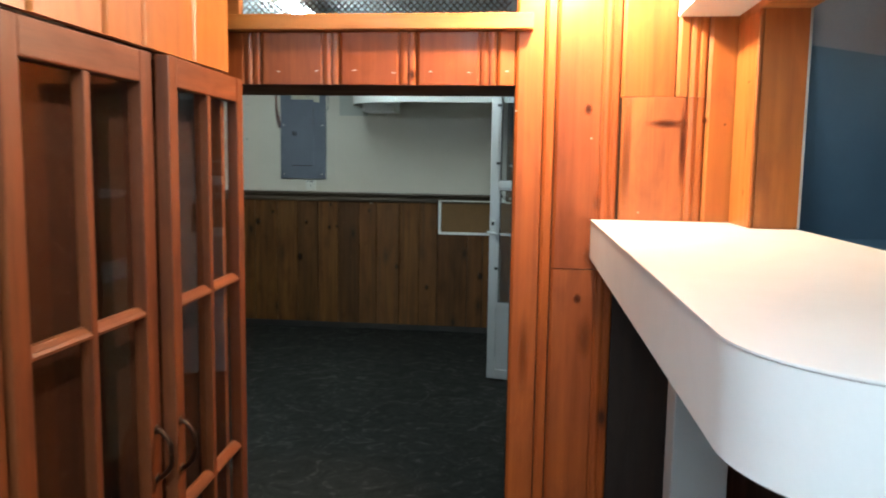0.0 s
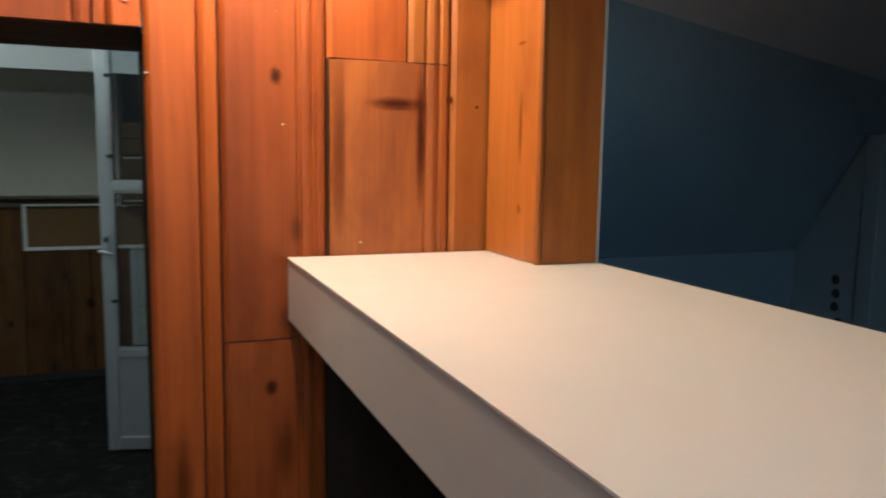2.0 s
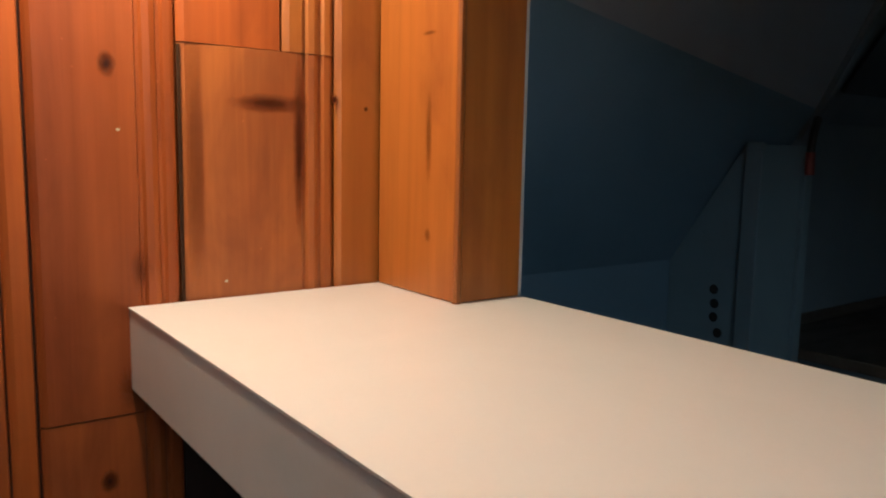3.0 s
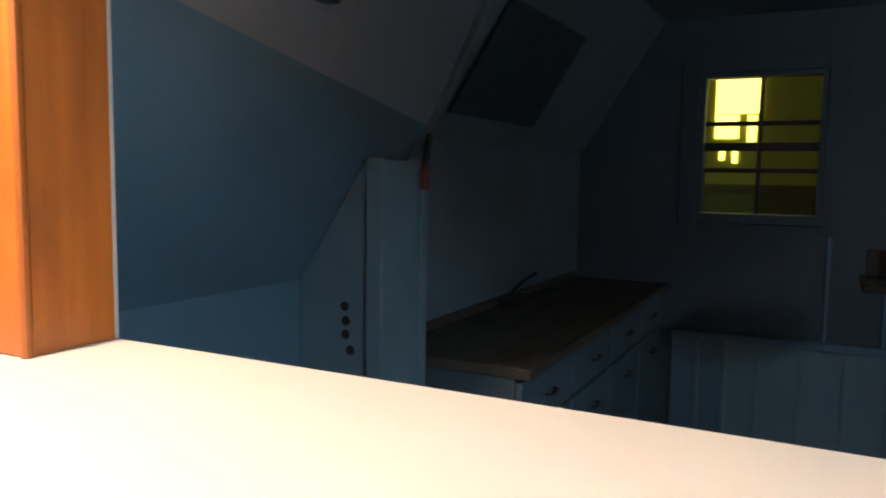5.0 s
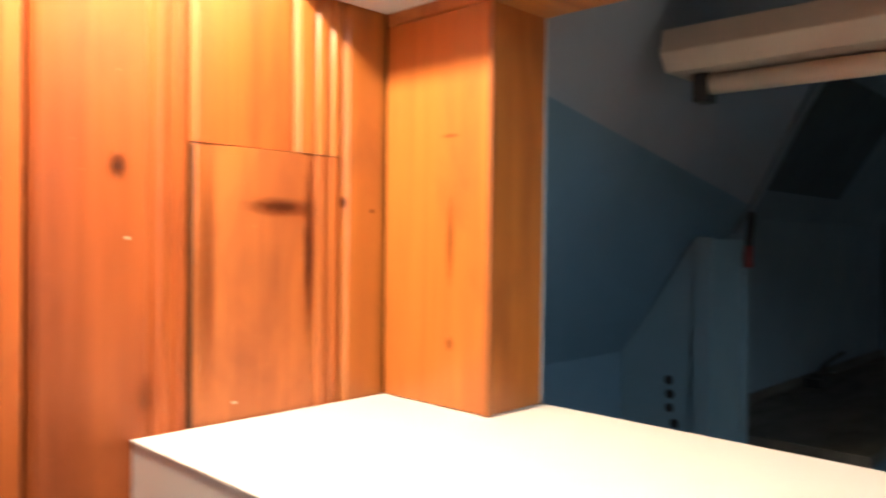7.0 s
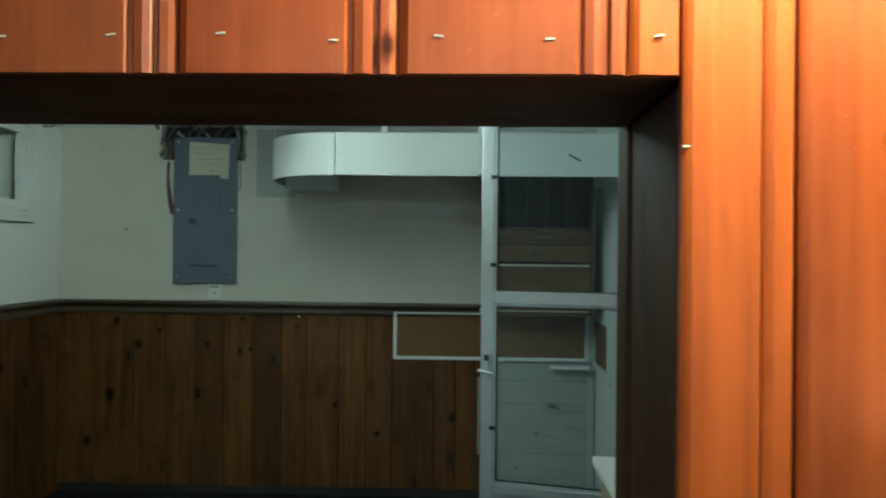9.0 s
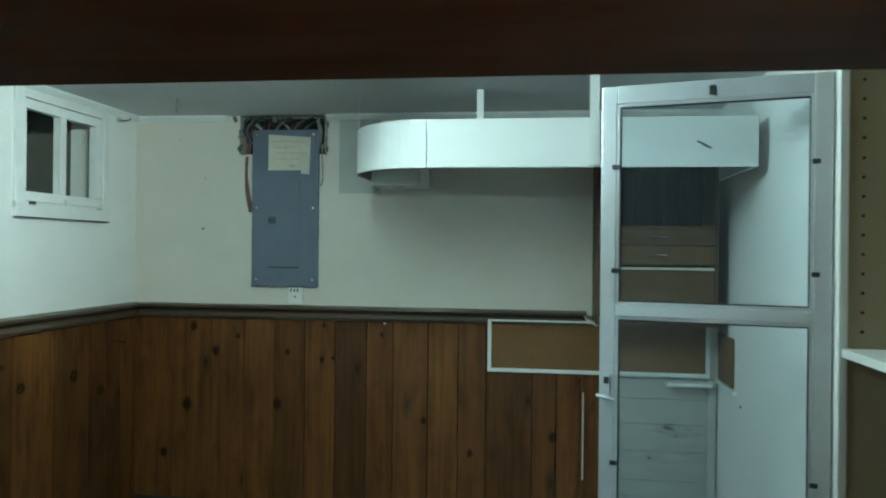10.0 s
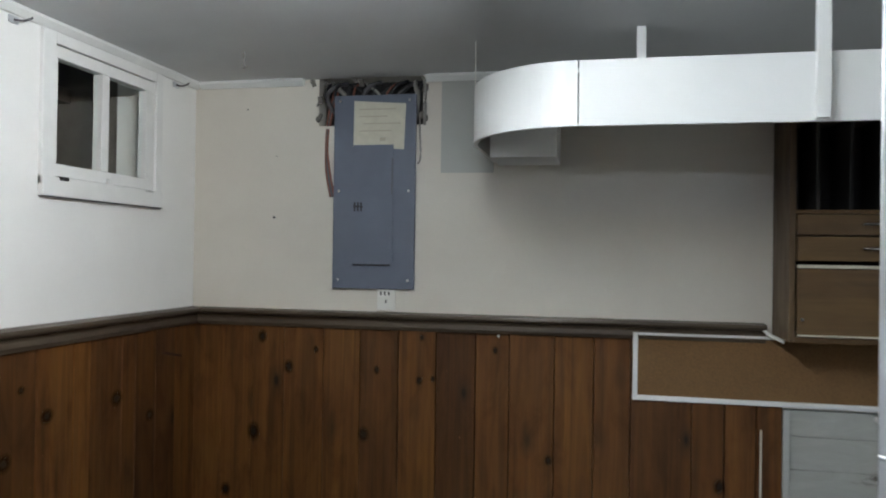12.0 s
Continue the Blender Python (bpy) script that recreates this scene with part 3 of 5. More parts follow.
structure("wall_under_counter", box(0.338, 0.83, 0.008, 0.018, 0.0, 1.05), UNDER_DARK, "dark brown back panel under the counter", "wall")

# pine pier between counter and kitchen
pier = thing("pier", "honey pine boxed pier standing at the counter end", "pier", (0.76, -0.11, 1.19))
under(pier, part("side_board", prism([(0.69, -0.004), (0.69, -0.232), (0.824, -0.232), (0.824, -0.004)], "z", 1.191, 1.811, 0.003), PINE_PIER, pier))
for y, z, ru, rz in ((-0.157, 1.456, 0.008, 0.075), (-0.159, 1.292, 0.008, 0.012), (-0.155, 1.616, 0.018, 0.004)):
    under(pier, part("grain_mark", knot_bm(y, z, ru * 1.6, rz * 1.4, "x", 0.6885), STAIN_SIDE, pier, "dark upright grain mark"))
under(pier, part("front_board", prism([(0.7025, -0.2345), (0.824, -0.2345), (0.824, -0.2325), (0.7025, -0.2325)], "z", 1.191, 1.811), PINE_PIER, pier))
under(pier, part("edge_bead", prism([(0.686, -0.236), (0.690, -0.240), (0.697, -0.240), (0.7015, -0.236), (0.7015, -0.2322), (0.686, -0.2322)], "z", 1.191, 1.811, 0.001), PINE_PIER, pier))
under(pier, part("back_strip", box(0.8245, 0.832, -0.2335, 0.02, 1.191, 1.83, 0.001), LEG_GREY, pier, "thin grey edge strip"))
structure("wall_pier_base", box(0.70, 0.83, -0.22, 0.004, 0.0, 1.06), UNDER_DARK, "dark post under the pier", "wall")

# boxed soffit and pine beam above the counter opening
structure("ceiling_soffit", box(0.505, 0.69, -2.3, -0.002, 1.832, 2.2, 0.004), SHELF_WHITE, "white boxed soffit above the counter", "soffit")
structure("trim_beam", box(0.691, 0.83, -2.3, 0.0, 1.812, 2.2, 0.004), PINE_TRIM, "pine beam above the counter opening", "beam")


# ---- expanded metal mesh above the header ----
def mesh_panel():
    bm = bmesh.new()
    step, tall, w, h = 0.022, 0.011, 0.0022, 0.004
    z0, z1, x0, x1 = 1.845, 2.165, -0.92, -0.002
    rows = int((z1 - z0) / tall)
    cols = int((x1 - x0) / step)
    for r in range(rows):
        for c in range(cols):
            ox = x0 + step * (c + 0.5 * (r % 2))
            oz = z0 + tall * r
            for sx in (-1, 1):
                a = Vector((ox, 0.03, oz))
                b = Vector((ox + sx * step / 2, 0.03, oz + tall))
                if not (x0 <= b.x <= x1):
                    continue
                d = (b - a).normalized()
                n = Vector((-d.z, 0, d.x)) * w
                v = [bm.verts.new(p) for p in (a - n, a + n, b + n, b - n)]
                bm.faces.new(v)
    bmesh.ops.solidify(bm, geom=list(bm.faces), thickness=0.0015)
    return bm


grille = thing("mesh_grille", "expanded metal mesh above the pine header", "grille", (-0.46, 0.03, 1.84))
under(grille, part("mesh", mesh_panel(), MESH_MAT, grille))
under(grille, part("upright", box(-0.99, -0.925, 0.005, 0.045, 1.842, 2.165, 0.003), PINE_TRIM, grille, "pine upright"))


# ---- ceiling bulb in the passage ----
lamp = thing("ceiling_lamp", "bare warm bulb in a white ceiling holder", "lamp", (LAMP[0], LAMP[1], 2.2))
under(lamp, part("holder", rod((LAMP[0], LAMP[1], 2.15), (LAMP[0], LAMP[1], 2.2), 0.03, 0.05, 20), PLASTIC, lamp, smooth=True))
bm = bmesh.new()
bmesh.ops.create_uvsphere(bm, u_segments=16, v_segments=10, radius=0.03, matrix=Matrix.Translation((LAMP[0], LAMP[1], 2.118)))
under(lamp, part("bulb", bm, BULB_GLOW, lamp, "lit bulb", True))


# ---- counter ----
def counter_outline(inset=0.0):
    x0, x1, y1 = 0.257 + inset, 0.829 - inset, -1.905 + inset
    r = 0.20
    pts = [(x0, -0.001), (x0, y1 + r)]
    for k in range(1, 40):
        t = math.pi + (math.pi / 2) * k / 40
        pts.append((x0 + r + r * math.cos(t), y1 + r + r * math.sin(t)))
    pts += [(x0 + r, y1)]
    r2 = 0.12
    for k in range(0, 9):
        t = 1.5 * math.pi + (math.pi / 2) * k / 8
        pts.append((x1 - r2 + r2 * math.cos(t), y1 + r2 + r2 * math.sin(t)))
    pts += [(x1, -0.001)]
    return pts


counter = thing("counter", "thick white laminate bar counter with a rounded end", "counter", (0.54, -0.9, 1.06))
under(counter, part("edge_band", prism(counter_outline(0.0015), "z", 1.064, 1.1855), LAMINATE_EDGE, counter, "greyish white laminate edge"))
under(counter, part("seam_line", prism(counter_outline(0.0022), "z", 1.1855, 1.1872), SEAM, counter, "thin brown laminate seam"))
under(counter, part("top", prism(counter_outline(), "z", 1.1872, 1.19), LAMINATE, counter, "smooth white laminate top"))


def counter_post(x0, x1, y0, y1):
    post = thing("counter_post", "grey painted post under the bar counter", "post", ((x0 + x1) / 2, (y0 + y1) / 2, 0), "posts under the counter")
    under(post, part("body", box(x0, x1, y0, y1, 0.0, 1.064, 0.004), LEG_GREY, post))
    under(post, part("foot", box(x0 - 0.006, x1 + 0.006, y0 - 0.006, y1 + 0.006, 0.0, 0.08, 0.004), LEG_GREY, post))
    return post


counter_post(0.435, 0.575, -0.60, -0.50)
counter_post(0.43, 0.57, -1.62, -1.52)
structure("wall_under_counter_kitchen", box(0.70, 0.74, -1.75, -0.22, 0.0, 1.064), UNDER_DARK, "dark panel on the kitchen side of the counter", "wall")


# ---- glazed cupboard beside the passage ----
XC = -0.80
cupboard_wall = thing("cupboard_wall_boards", "orange pine boards above the glazed cupboard", "panelling", (XC, -1.5, 1.6), kind="structure")
ys = [-2.9, -2.62, -2.35, -2.08, -1.81, -1.55, -1.26, -1.02, -0.86, -0.60, -0.362]
for a, b in zip(ys, ys[1:]):
    pts = [(y, x) for y, x in board_outline(a, b, XC - 0.012, XC - 0.032, False)]
    under(cupboard_wall, part("board", prism([(x, y) for y, x in pts], "z", 1.615, 2.2), PINE_PIER, cupboard_wall))
cup = thing("glazed_cupboard", "built-in pine cupboard with glazed double doors", "cupboard", (XC, -0.85, 0))
under(cup, part("side_panel", box(-1.30, XC - 0.035, -0.385, -0.362, 0.0, 2.2), DOOR_WOOD, cup))
under(cup, part("side_panel", box(-1.30, XC - 0.035, -1.42, -1.40, 0.0, 1.613), CAB_INSIDE_SHADED, cup))
# board added close behind the glass, standing in for a shaded interior
under(cup, part("back_panel", box(XC - 0.13, XC - 0.115, -1.40, -0.385, 0.0, 1.595), CAB_INSIDE_SHADED, cup))
under(cup, part("top_panel", box(-1.285, XC - 0.035, -1.40, -0.385, 1.597, 1.613), CAB_INSIDE_SHADED, cup))
under(cup, part("stile", box(XC - 0.034, XC - 0.012, -1.45, -1.366, 0.0, 1.613, 0.002), DOOR_WOOD, cup))
structure("wall_cupboard_side", box(XC - 0.034, XC - 0.012, -2.9, -1.452, 0.0, 1.613), DOOR_WOOD, "pine boarded wall beside the cupboard", "wall")


def glazed_door(width, hinge, turn, handle_at):
    """A door with two columns and three rows of panes; built along +y from its hinge at the origin."""
    height, th = 1.59, 0.034
    d = thing("cupboard_door", "varnished pine cupboard door with six clear glass panes", "door", hinge, "cupboard doors")
    d.rotation_euler = (0, 0, radians(turn))
    st, top, bot = 0.050, 0.070, 0.10
    part("stile", box(0, th, 0, st, 0, height, 0.004), DOOR_WOOD, d)
    part("stile", box(0, th, width - st, width, 0, height, 0.004), DOOR_WOOD, d)
    part("rail", box(0, th - 0.001, st, width - st, height - top, height, 0.004), DOOR_WOOD_Y, d)
    part("rail", box(0, th - 0.001, st, width - st, 0, bot, 0.004), DOOR_WOOD_Y, d)
    mid = width / 2
    part("muntin", box(0.002, th - 0.004, mid - 0.011, mid + 0.011, bot, height - top, 0.003), DOOR_WOOD, d)
    zs = [0.482, 1.0]
    for z in zs:
        for a, b in ((st, mid - 0.0112), (mid + 0.0112, width - st)):
            part("muntin", prism([(0.002, z - 0.013), (0.012, z - 0.013), (th - 0.004, z - 0.006), (th - 0.002, z), (th - 0.006, z + 0.006), (0.014, z + 0.016), (0.002, z + 0.016)], "y", a, b), DOOR_WOOD_Y, d)
    edges = [bot] + zs + [height - top]
    for k in range(3):
        for a, b in ((st, mid - 0.011), (mid + 0.011, width - st)):
            z0, z1 = edges[k] + (0.013 if k else 0), edges[k + 1] - (0.013 if k < 2 else 0)
            pane = part("pane", box(0.008, 0.011, a, b, z0, z1), GLASS_OLD, d, "clear glass pane, dark board behind")
            pane.visible_shadow = False
    h = part("handle", tube_along([(th, handle_at, 0.60), (th + 0.012, handle_at, 0.603), (th + 0.034, handle_at, 0.63), (th + 0.036, handle_at, 0.66), (th + 0.034, handle_at, 0.69), (th + 0.012, handle_at, 0.717), (th, handle_at, 0.72)], 0.0055, 8), BRONZE, d, "dark bronze bow handle", True)
    for z in (0.60, 0.72):
        part("rosette", rod((th - 0.001, handle_at, z), (th + 0.004, handle_at, z), 0.013, 0.010, 14), BRONZE, h)
    return d


glazed_door(0.506, (XC - 0.034, -1.359, 0.012), 0.0, 0.506 - 0.022)
door_b = glazed_door(0.53, (0, 0, 0), 0.0, 0.022)
door_b.matrix_basis = pose(XC - 0.034, -0.300, 0.012, 0, 0, 3.0) @ Matrix.Translation((0, -0.53, 0))


# ---- far room: window ----
def basement_window():
    x = X_LEFT
    w = thing("window_1", "small white two-pane basement window, closed", "window", (x, 2.94, 1.6), kind="structure")

    def add(name, bm, mat, label=""):
        return under(w, part(name, bm, mat, w, label))
    add("window_frame", box(x - 0.06, x + 0.016, 2.575, 2.637, 1.60, 2.133, 0.003), TRIM_WHITE)
    add("window_frame", box(x - 0.06, x + 0.016, 3.245, 3.292, 1.60, 2.133, 0.003), TRIM_WHITE)
    add("window_frame", box(x - 0.06, x + 0.0155, 2.638, 3.244, 2.092, 2.133, 0.003), TRIM_WHITE)
    add("window_sill", box(x - 0.06, x + 0.022, 2.575, 3.292, 1.562, 1.6295, 0.003), TRIM_WHITE, "white painted sill above a drawn shadow line")
    # grey strip draws the shadow line below the sill
    add("shadow_gap", box(x + 0.0005, x + 0.02, 2.58, 3.29, 1.558, 1.561), CABLE_GREY, "thin grey strip drawn as the shadow line under the sill")
    # sash
    add("sash_rail", box(x - 0.03, x + 0.008, 2.64, 3.242, 2.045, 2.089, 0.003), TRIM_WHITE)
    add("sash_rail", box(x - 0.03, x + 0.008, 2.64, 3.242, 1.632, 1.677, 0.003), TRIM_WHITE)
    add("sash_stile", box(x - 0.03, x + 0.0085, 2.64, 2.655, 1.678, 2.044, 0.003), TRIM_WHITE)
    add("sash_stile", box(x - 0.03, x + 0.0085, 3.182, 3.242, 1.678, 2.044, 0.003), TRIM_WHITE)
    add("mullion", box(x - 0.03, x + 0.010, 2.893, 2.937, 1.678, 2.044, 0.003), TRIM_WHITE)
    for a, b in ((2.655, 2.893), (2.937, 3.182)):
        p = add("pane", box(x - 0.014, x - 0.010, a, b, 1.677, 2.045), GLASS, "dark night-time glass pane")
        p.visible_shadow = False
    add("latch", box(x + 0.008, x + 0.026, 2.655, 2.70, 1.618, 1.632, 0.003), BLACK, "black latch")
    add("latch", box(x + 0.008, x + 0.022, 2.925, 2.95, 1.622, 1.652, 0.003), TRIM_WHITE, "white painted latch")
    add("latch", box(x + 0.008, x + 0.022, 3.165, 3.225, 1.618, 1.628, 0.003), CABLE_GREY, "grey latch")
    return w


basement_window()
well = tagged(link_mesh("window_well", box(X_LEFT - 1.0, X_LEFT - 0.95, 2.3, 3.9, 1.3, 2.8), CONCRETE), "dark concrete well outside the window", "window well", kind="structure")
part("well_side", box(X_LEFT - 0.95, X_LEFT - 0.185, 3.27, 3.35, 1.3, 2.8), CONCRETE, well)
part("well_side", box(X_LEFT - 0.95, X_LEFT - 0.185, 2.5, 2.6, 1.3, 2.8), CONCRETE, well)
part("well_floor", box(X_LEFT - 0.95, X_LEFT - 0.185, 2.6, 3.27, 1.3, 1.42), CONCRETE, well)
part("well_beam", box(X_LEFT - 0.5, X_LEFT - 0.42, 2.6, 3.27, 2.02, 2.08), CONCRETE, well)


# ---- far room: breaker panel, wires, outlet ----
panel = thing("breaker_panel", "grey steel breaker panel on the wall with a paper chart", "breaker panel", (-1.78, Y_FAR, 1.23))
under(panel, part("cover", box(-1.968, -1.592, Y_FAR - 0.022, Y_FAR - 0.001, 1.222, 2.082, 0.004), PANEL_GREY, panel, "slate grey steel cover"))
under(panel, part("door", box(-1.875, -1.69, Y_FAR - 0.027, Y_FAR - 0.0225, 1.325, 1.86, 0.002), PANEL_GREY, panel))
under(panel, part("door_lip", box(-1.87, -1.70, Y_FAR - 0.030, Y_FAR - 0.0275, 1.326, 1.332), DARK, panel, "dark finger pull"))
under(panel, part("scuff", box(-1.697, -1.692, Y_FAR - 0.0285, Y_FAR - 0.0275, 1.64, 1.80), CABLE_GREY, panel, "worn edge"))
under(panel, part("chart", prism([(-1.876, 1.853), (-1.644, 1.838), (-1.637, 2.040), (-1.874, 2.056)], "y", Y_FAR - 0.0245, Y_FAR - 0.0225), PAPER, panel, "yellowed paper circuit chart"))
for k, (a, b) in enumerate(((-1.85, -1.68), (-1.85, -1.72), (-1.83, -1.66), (-1.85, -1.70))):
    under(panel, part("text_bar", box(a, b, Y_FAR - 0.0256, Y_FAR - 0.0247, 2.015 - 0.032 * k, 2.020 - 0.032 * k), INK, panel, "faded line of writing"))
under(panel, part("stamp", box(-1.755, -1.728, Y_FAR - 0.0256, Y_FAR - 0.0247, 1.875, 1.892), INK, panel, "faded stamp"))
for dx in (-0.021, -0.006, 0.009):
    under(panel, part("marker_stroke", box(-1.848 + dx, -1.840 + dx, Y_FAR - 0.0288, Y_FAR - 0.0275, 1.565, 1.605, 0, None), MARK, panel, "black marker scrawl"))
under(panel, part("marker_stroke", box(-1.872, -1.828, Y_FAR - 0.0289, Y_FAR - 0.0276, 1.583, 1.590), MARK, panel, "black marker scrawl"))
for x in (-1.94, -1.62):
    for z in (1.262, 1.655, 2.055):
        under(panel, part("screw", rod((x, Y_FAR - 0.0255, z), (x, Y_FAR - 0.021, z), 0.006, 0.007, 12), CHROME, panel))
# near-black plate puts the shade of the hole into its colour
structure("trim_hole_shade", box(-2.048, -1.567, Y_FAR + 0.1, Y_FAR + 0.108, 1.952, 2.163), DARK, "near-black plate drawn as the shade in the wall hole", "cavity")


def broken_edge():
    """Ragged plaster pieces round the hole."""
    bm = bmesh.new()
    r = random.Random(4)
    for k in range(18):
        side = k % 3
        if side == 0:
            x, z = -2.05 + r.uniform(-0.008, 0.008), r.uniform(1.96, 2.15)
        elif side == 1:
            x, z = -1.563 + r.uniform(-0.005, 0.012), r.uniform(1.96, 2.15)
        else:
            x, z = r.uniform(-2.11, -1.56), 2.15 + r.uniform(-0.01, 0.012)
        s = r.uniform(0.004, 0.011)
        box_into(bm, -s, s, -0.004, 0.006, -s * 1.6, s * 1.6, 0, pose(x, Y_FAR - 0.002, z, r.uniform(-20, 20), r.uniform(-40, 40), r.uniform(-20, 20)))
    return bm


tagged(link_mesh("plaster_rubble", broken_edge(), CONCRETE), "ragged broken plaster round the panel hole", "plaster", kind="stuff")
rw = random.Random(11)
for k in range(17):
    x = -2.03 + 0.028 * k + rw.uniform(-0.012, 0.012)
    mat = (BLACK, CABLE_GREY, BLACK, CABLE_WHITE, BLACK, COPPER)[k % 6]
    sway = rw.uniform(-0.08, 0.08)
    bend = rw.uniform(0.01, 0.06)
    tagged(link_mesh("cable", tube_along([(x + sway, Y_FAR + 0.09, 2.16), (x + sway * 0.4, Y_FAR + bend - 0.02, 2.13), (x - sway * 0.5, Y_FAR + 0.02, 2.08), (max(-1.95, min(-1.61, x)), Y_FAR + 0.025, 1.97)],
                                        rw.choice((0.005, 0.007, 0.011)), 7), mat, None, "", True), "tangled old electric cable above the breaker panel", "cable", "cables above the breaker panel")
for k in range(3):
    x = -1.995 - 0.009 * k
    tagged(link_mesh("cable", tube_along([(x + 0.02, Y_FAR + 0.06, 2.14), (x, Y_FAR + 0.012, 1.99), (x - 0.015 + 0.008 * k, Y_FAR - 0.006, 1.86), (x + 0.004, Y_FAR - 0.008, 1.74), (x + 0.026, Y_FAR - 0.003, 1.63)], 0.0055, 7),
                     COPPER if k != 1 else CABLE_GREY, None, "", True), "reddish cable running down beside the breaker panel", "cable", "cables beside the breaker panel")
tagged(link_mesh("cable", tube_along([(-1.58, Y_FAR - 0.002, 2.0), (-1.575, Y_FAR - 0.008, 1.88), (-1.57, Y_FAR - 0.009, 1.80), (-1.585, Y_FAR - 0.006, 1.775)], 0.004, 7), CABLE_WHITE, None, "", True),
       "thin pale cable beside the breaker panel", "cable", "cables beside the breaker panel")
tagged(link_mesh("conduit", tube_along([(-1.572, Y_FAR - 0.012, 2.16), (-1.556, Y_FAR - 0.012, 2.14), (-1.552, Y_FAR - 0.012, 2.05), (-1.556, Y_FAR - 0.012, 1.945)], 0.007, 8), CABLE_WHITE, None, "", True),
       "pale conduit at the hole's edge", "conduit")
outlet = thing("outlet", "white plastic wall outlet with a plug below the breaker panel", "outlet", (-1.718, Y_FAR, 1.135))
under(outlet, part("plate", box(-1.759, -1.678, Y_FAR - 0.016, Y_FAR - 0.001, 1.130, 1.221, 0.003), PLASTIC, outlet))
for k in range(3):
    under(outlet, part("slot", box(-1.745 + 0.018 * k, -1.738 + 0.018 * k, Y_FAR - 0.0175, Y_FAR - 0.0155, 1.196, 1.212), DARK, outlet))
under(outlet, part("slot", box(-1.722, -1.715, Y_FAR - 0.0175, Y_FAR - 0.0155, 1.162, 1.174), DARK, outlet))
structure("wall_patch", box(-1.482, -1.25, Y_FAR - 0.003, Y_FAR + 0.002, 1.735, 2.135), PATCH_GREY, "unpainted grey patch on the wall", "wall")
for x, z, size in ((-2.257, 1.538, 0.0055), (-2.248, 1.818, 0.0022), (-2.395, 2.034, 0.0028)):
    tagged(link_mesh("nail", rod((x, Y_FAR - 0.01, z), (x, Y_FAR + 0.005, z), size, size, 8), BLACK), "dark nail stuck in the cream wall", "nail", "nails in the wall")


tagged(link_mesh("nail", rod((-1.214, Y_FAR - 0.036, 1.036), (-1.214, Y_FAR - 0.024, 1.036), 0.006, 0.005, 8), PLASTIC), "white painted nail head in the wainscot", "nail")
tagged(link_mesh("nail", rod((X_RIGHT - 0.006, 3.12, 0.74), (X_RIGHT + 0.004, 3.12, 0.74), 0.006, 0.006, 8), BLACK), "dark screw in the white wall", "screw")


# ---- far room: fluorescent strip ----
strip = thing("fluorescent_light", "lit bare fluorescent tube beside a white ceiling batten", "light", (-1.10, 1.6, CEIL))
under(strip, part("batten", prism([(-1.118, CEIL - 0.001), (-1.072, CEIL - 0.001), (-1.074, CEIL - 0.034), (-1.116, CEIL - 0.034)], "y", 0.98, 2.36), TRIM_WHITE, strip))
for y in (1.0, 2.335):
    under(strip, part("lamp_holder", box(-1.165, -1.1165, y - 0.010, y + 0.010, CEIL - 0.072, CEIL - 0.004, 0.003), TRIM_WHITE, strip))
under(strip, part("tube", rod((-1.145, 1.012, CEIL - 0.048), (-1.145, 2.323, CEIL - 0.048), 0.016, None, 16), TUBE_GLOW, strip, "glowing tube", True))


# ---- far room: hanging boxed shelf with the rounded end ----
hang = thing("hanging_shelf", "white boxed shelf with a rounded end hung from the ceiling", "shelf", (-0.3, 3.1, 1.78))


def add_hang(name, bm, mat, label="", smooth=False):
    return under(hang, part(name, bm, mat, hang, label, smooth))


ZS0, ZS1 = 1.778, 1.98
add_hang("fascia", box(-0.863, 0.468, 2.70, 2.715, ZS0, ZS1, 0.0015), SHELF_WHITE)
cx, cy, rx, ry = -0.867, 3.12, 0.385, 0.42
arc = [(cx - rx * math.sin(t), cy - ry * math.cos(t)) for t in [math.pi / 2 * k / 16 for k in range(17)]]
inner = [(cx - (rx - 0.014) * math.sin(t), cy - (ry - 0.014) * math.cos(t)) for t in [math.pi / 2 * k / 16 for k in range(17)]]
add_hang("curved_fascia", prism(arc + inner[::-1], "z", ZS0, ZS1), SHELF_WHITE, "curved white end board")
base = [(0.466, 2.716)] + [(cx - (rx - 0.015) * math.sin(t), cy - (ry - 0.015) * math.cos(t)) for t in [math.pi / 2 * k / 16 for k in range(17)]] + [(-1.237, Y_FAR - 0.001), (0.466, Y_FAR - 0.001)]
add_hang("base_board", prism(base, "z", 1.945, 1.96), SHELF_WHITE)
add_hang("end_board", box(0.45, 0.468, 2.7155, Y_FAR - 0.001, ZS0, ZS1), SHELF_WHITE)
add_hang("end_board", box(-1.2515, -1.2385, 3.12, Y_FAR - 0.001, ZS0, ZS1), SHELF_WHITE)
add_hang("post", box(-0.68, -0.650, 3.0, 3.03, 1.961, CEIL), SHELF_WHITE, "square white hanging post")
add_hang("post", box(-0.192, -0.155, 2.676, 2.699, 1.785, CEIL), SHELF_WHITE, "square white hanging post")
add_hang("wire", rod((-1.252, 3.1, 1.80), (-1.252, 3.1, CEIL), 0.0022, None, 8), PLASTIC, "thin pale hanging wire")
add_hang("vent_box", box(-1.20, -0.955, 3.14, 3.40, 1.742, 1.944, 0.003), SHELF_WHITE, "shallow box under the shelf")
add_hang("back_shelf", box(-0.30, 0.42, 3.30, 3.455, 2.0, 2.02, 0.003), SHELF_WHITE, "upper board")
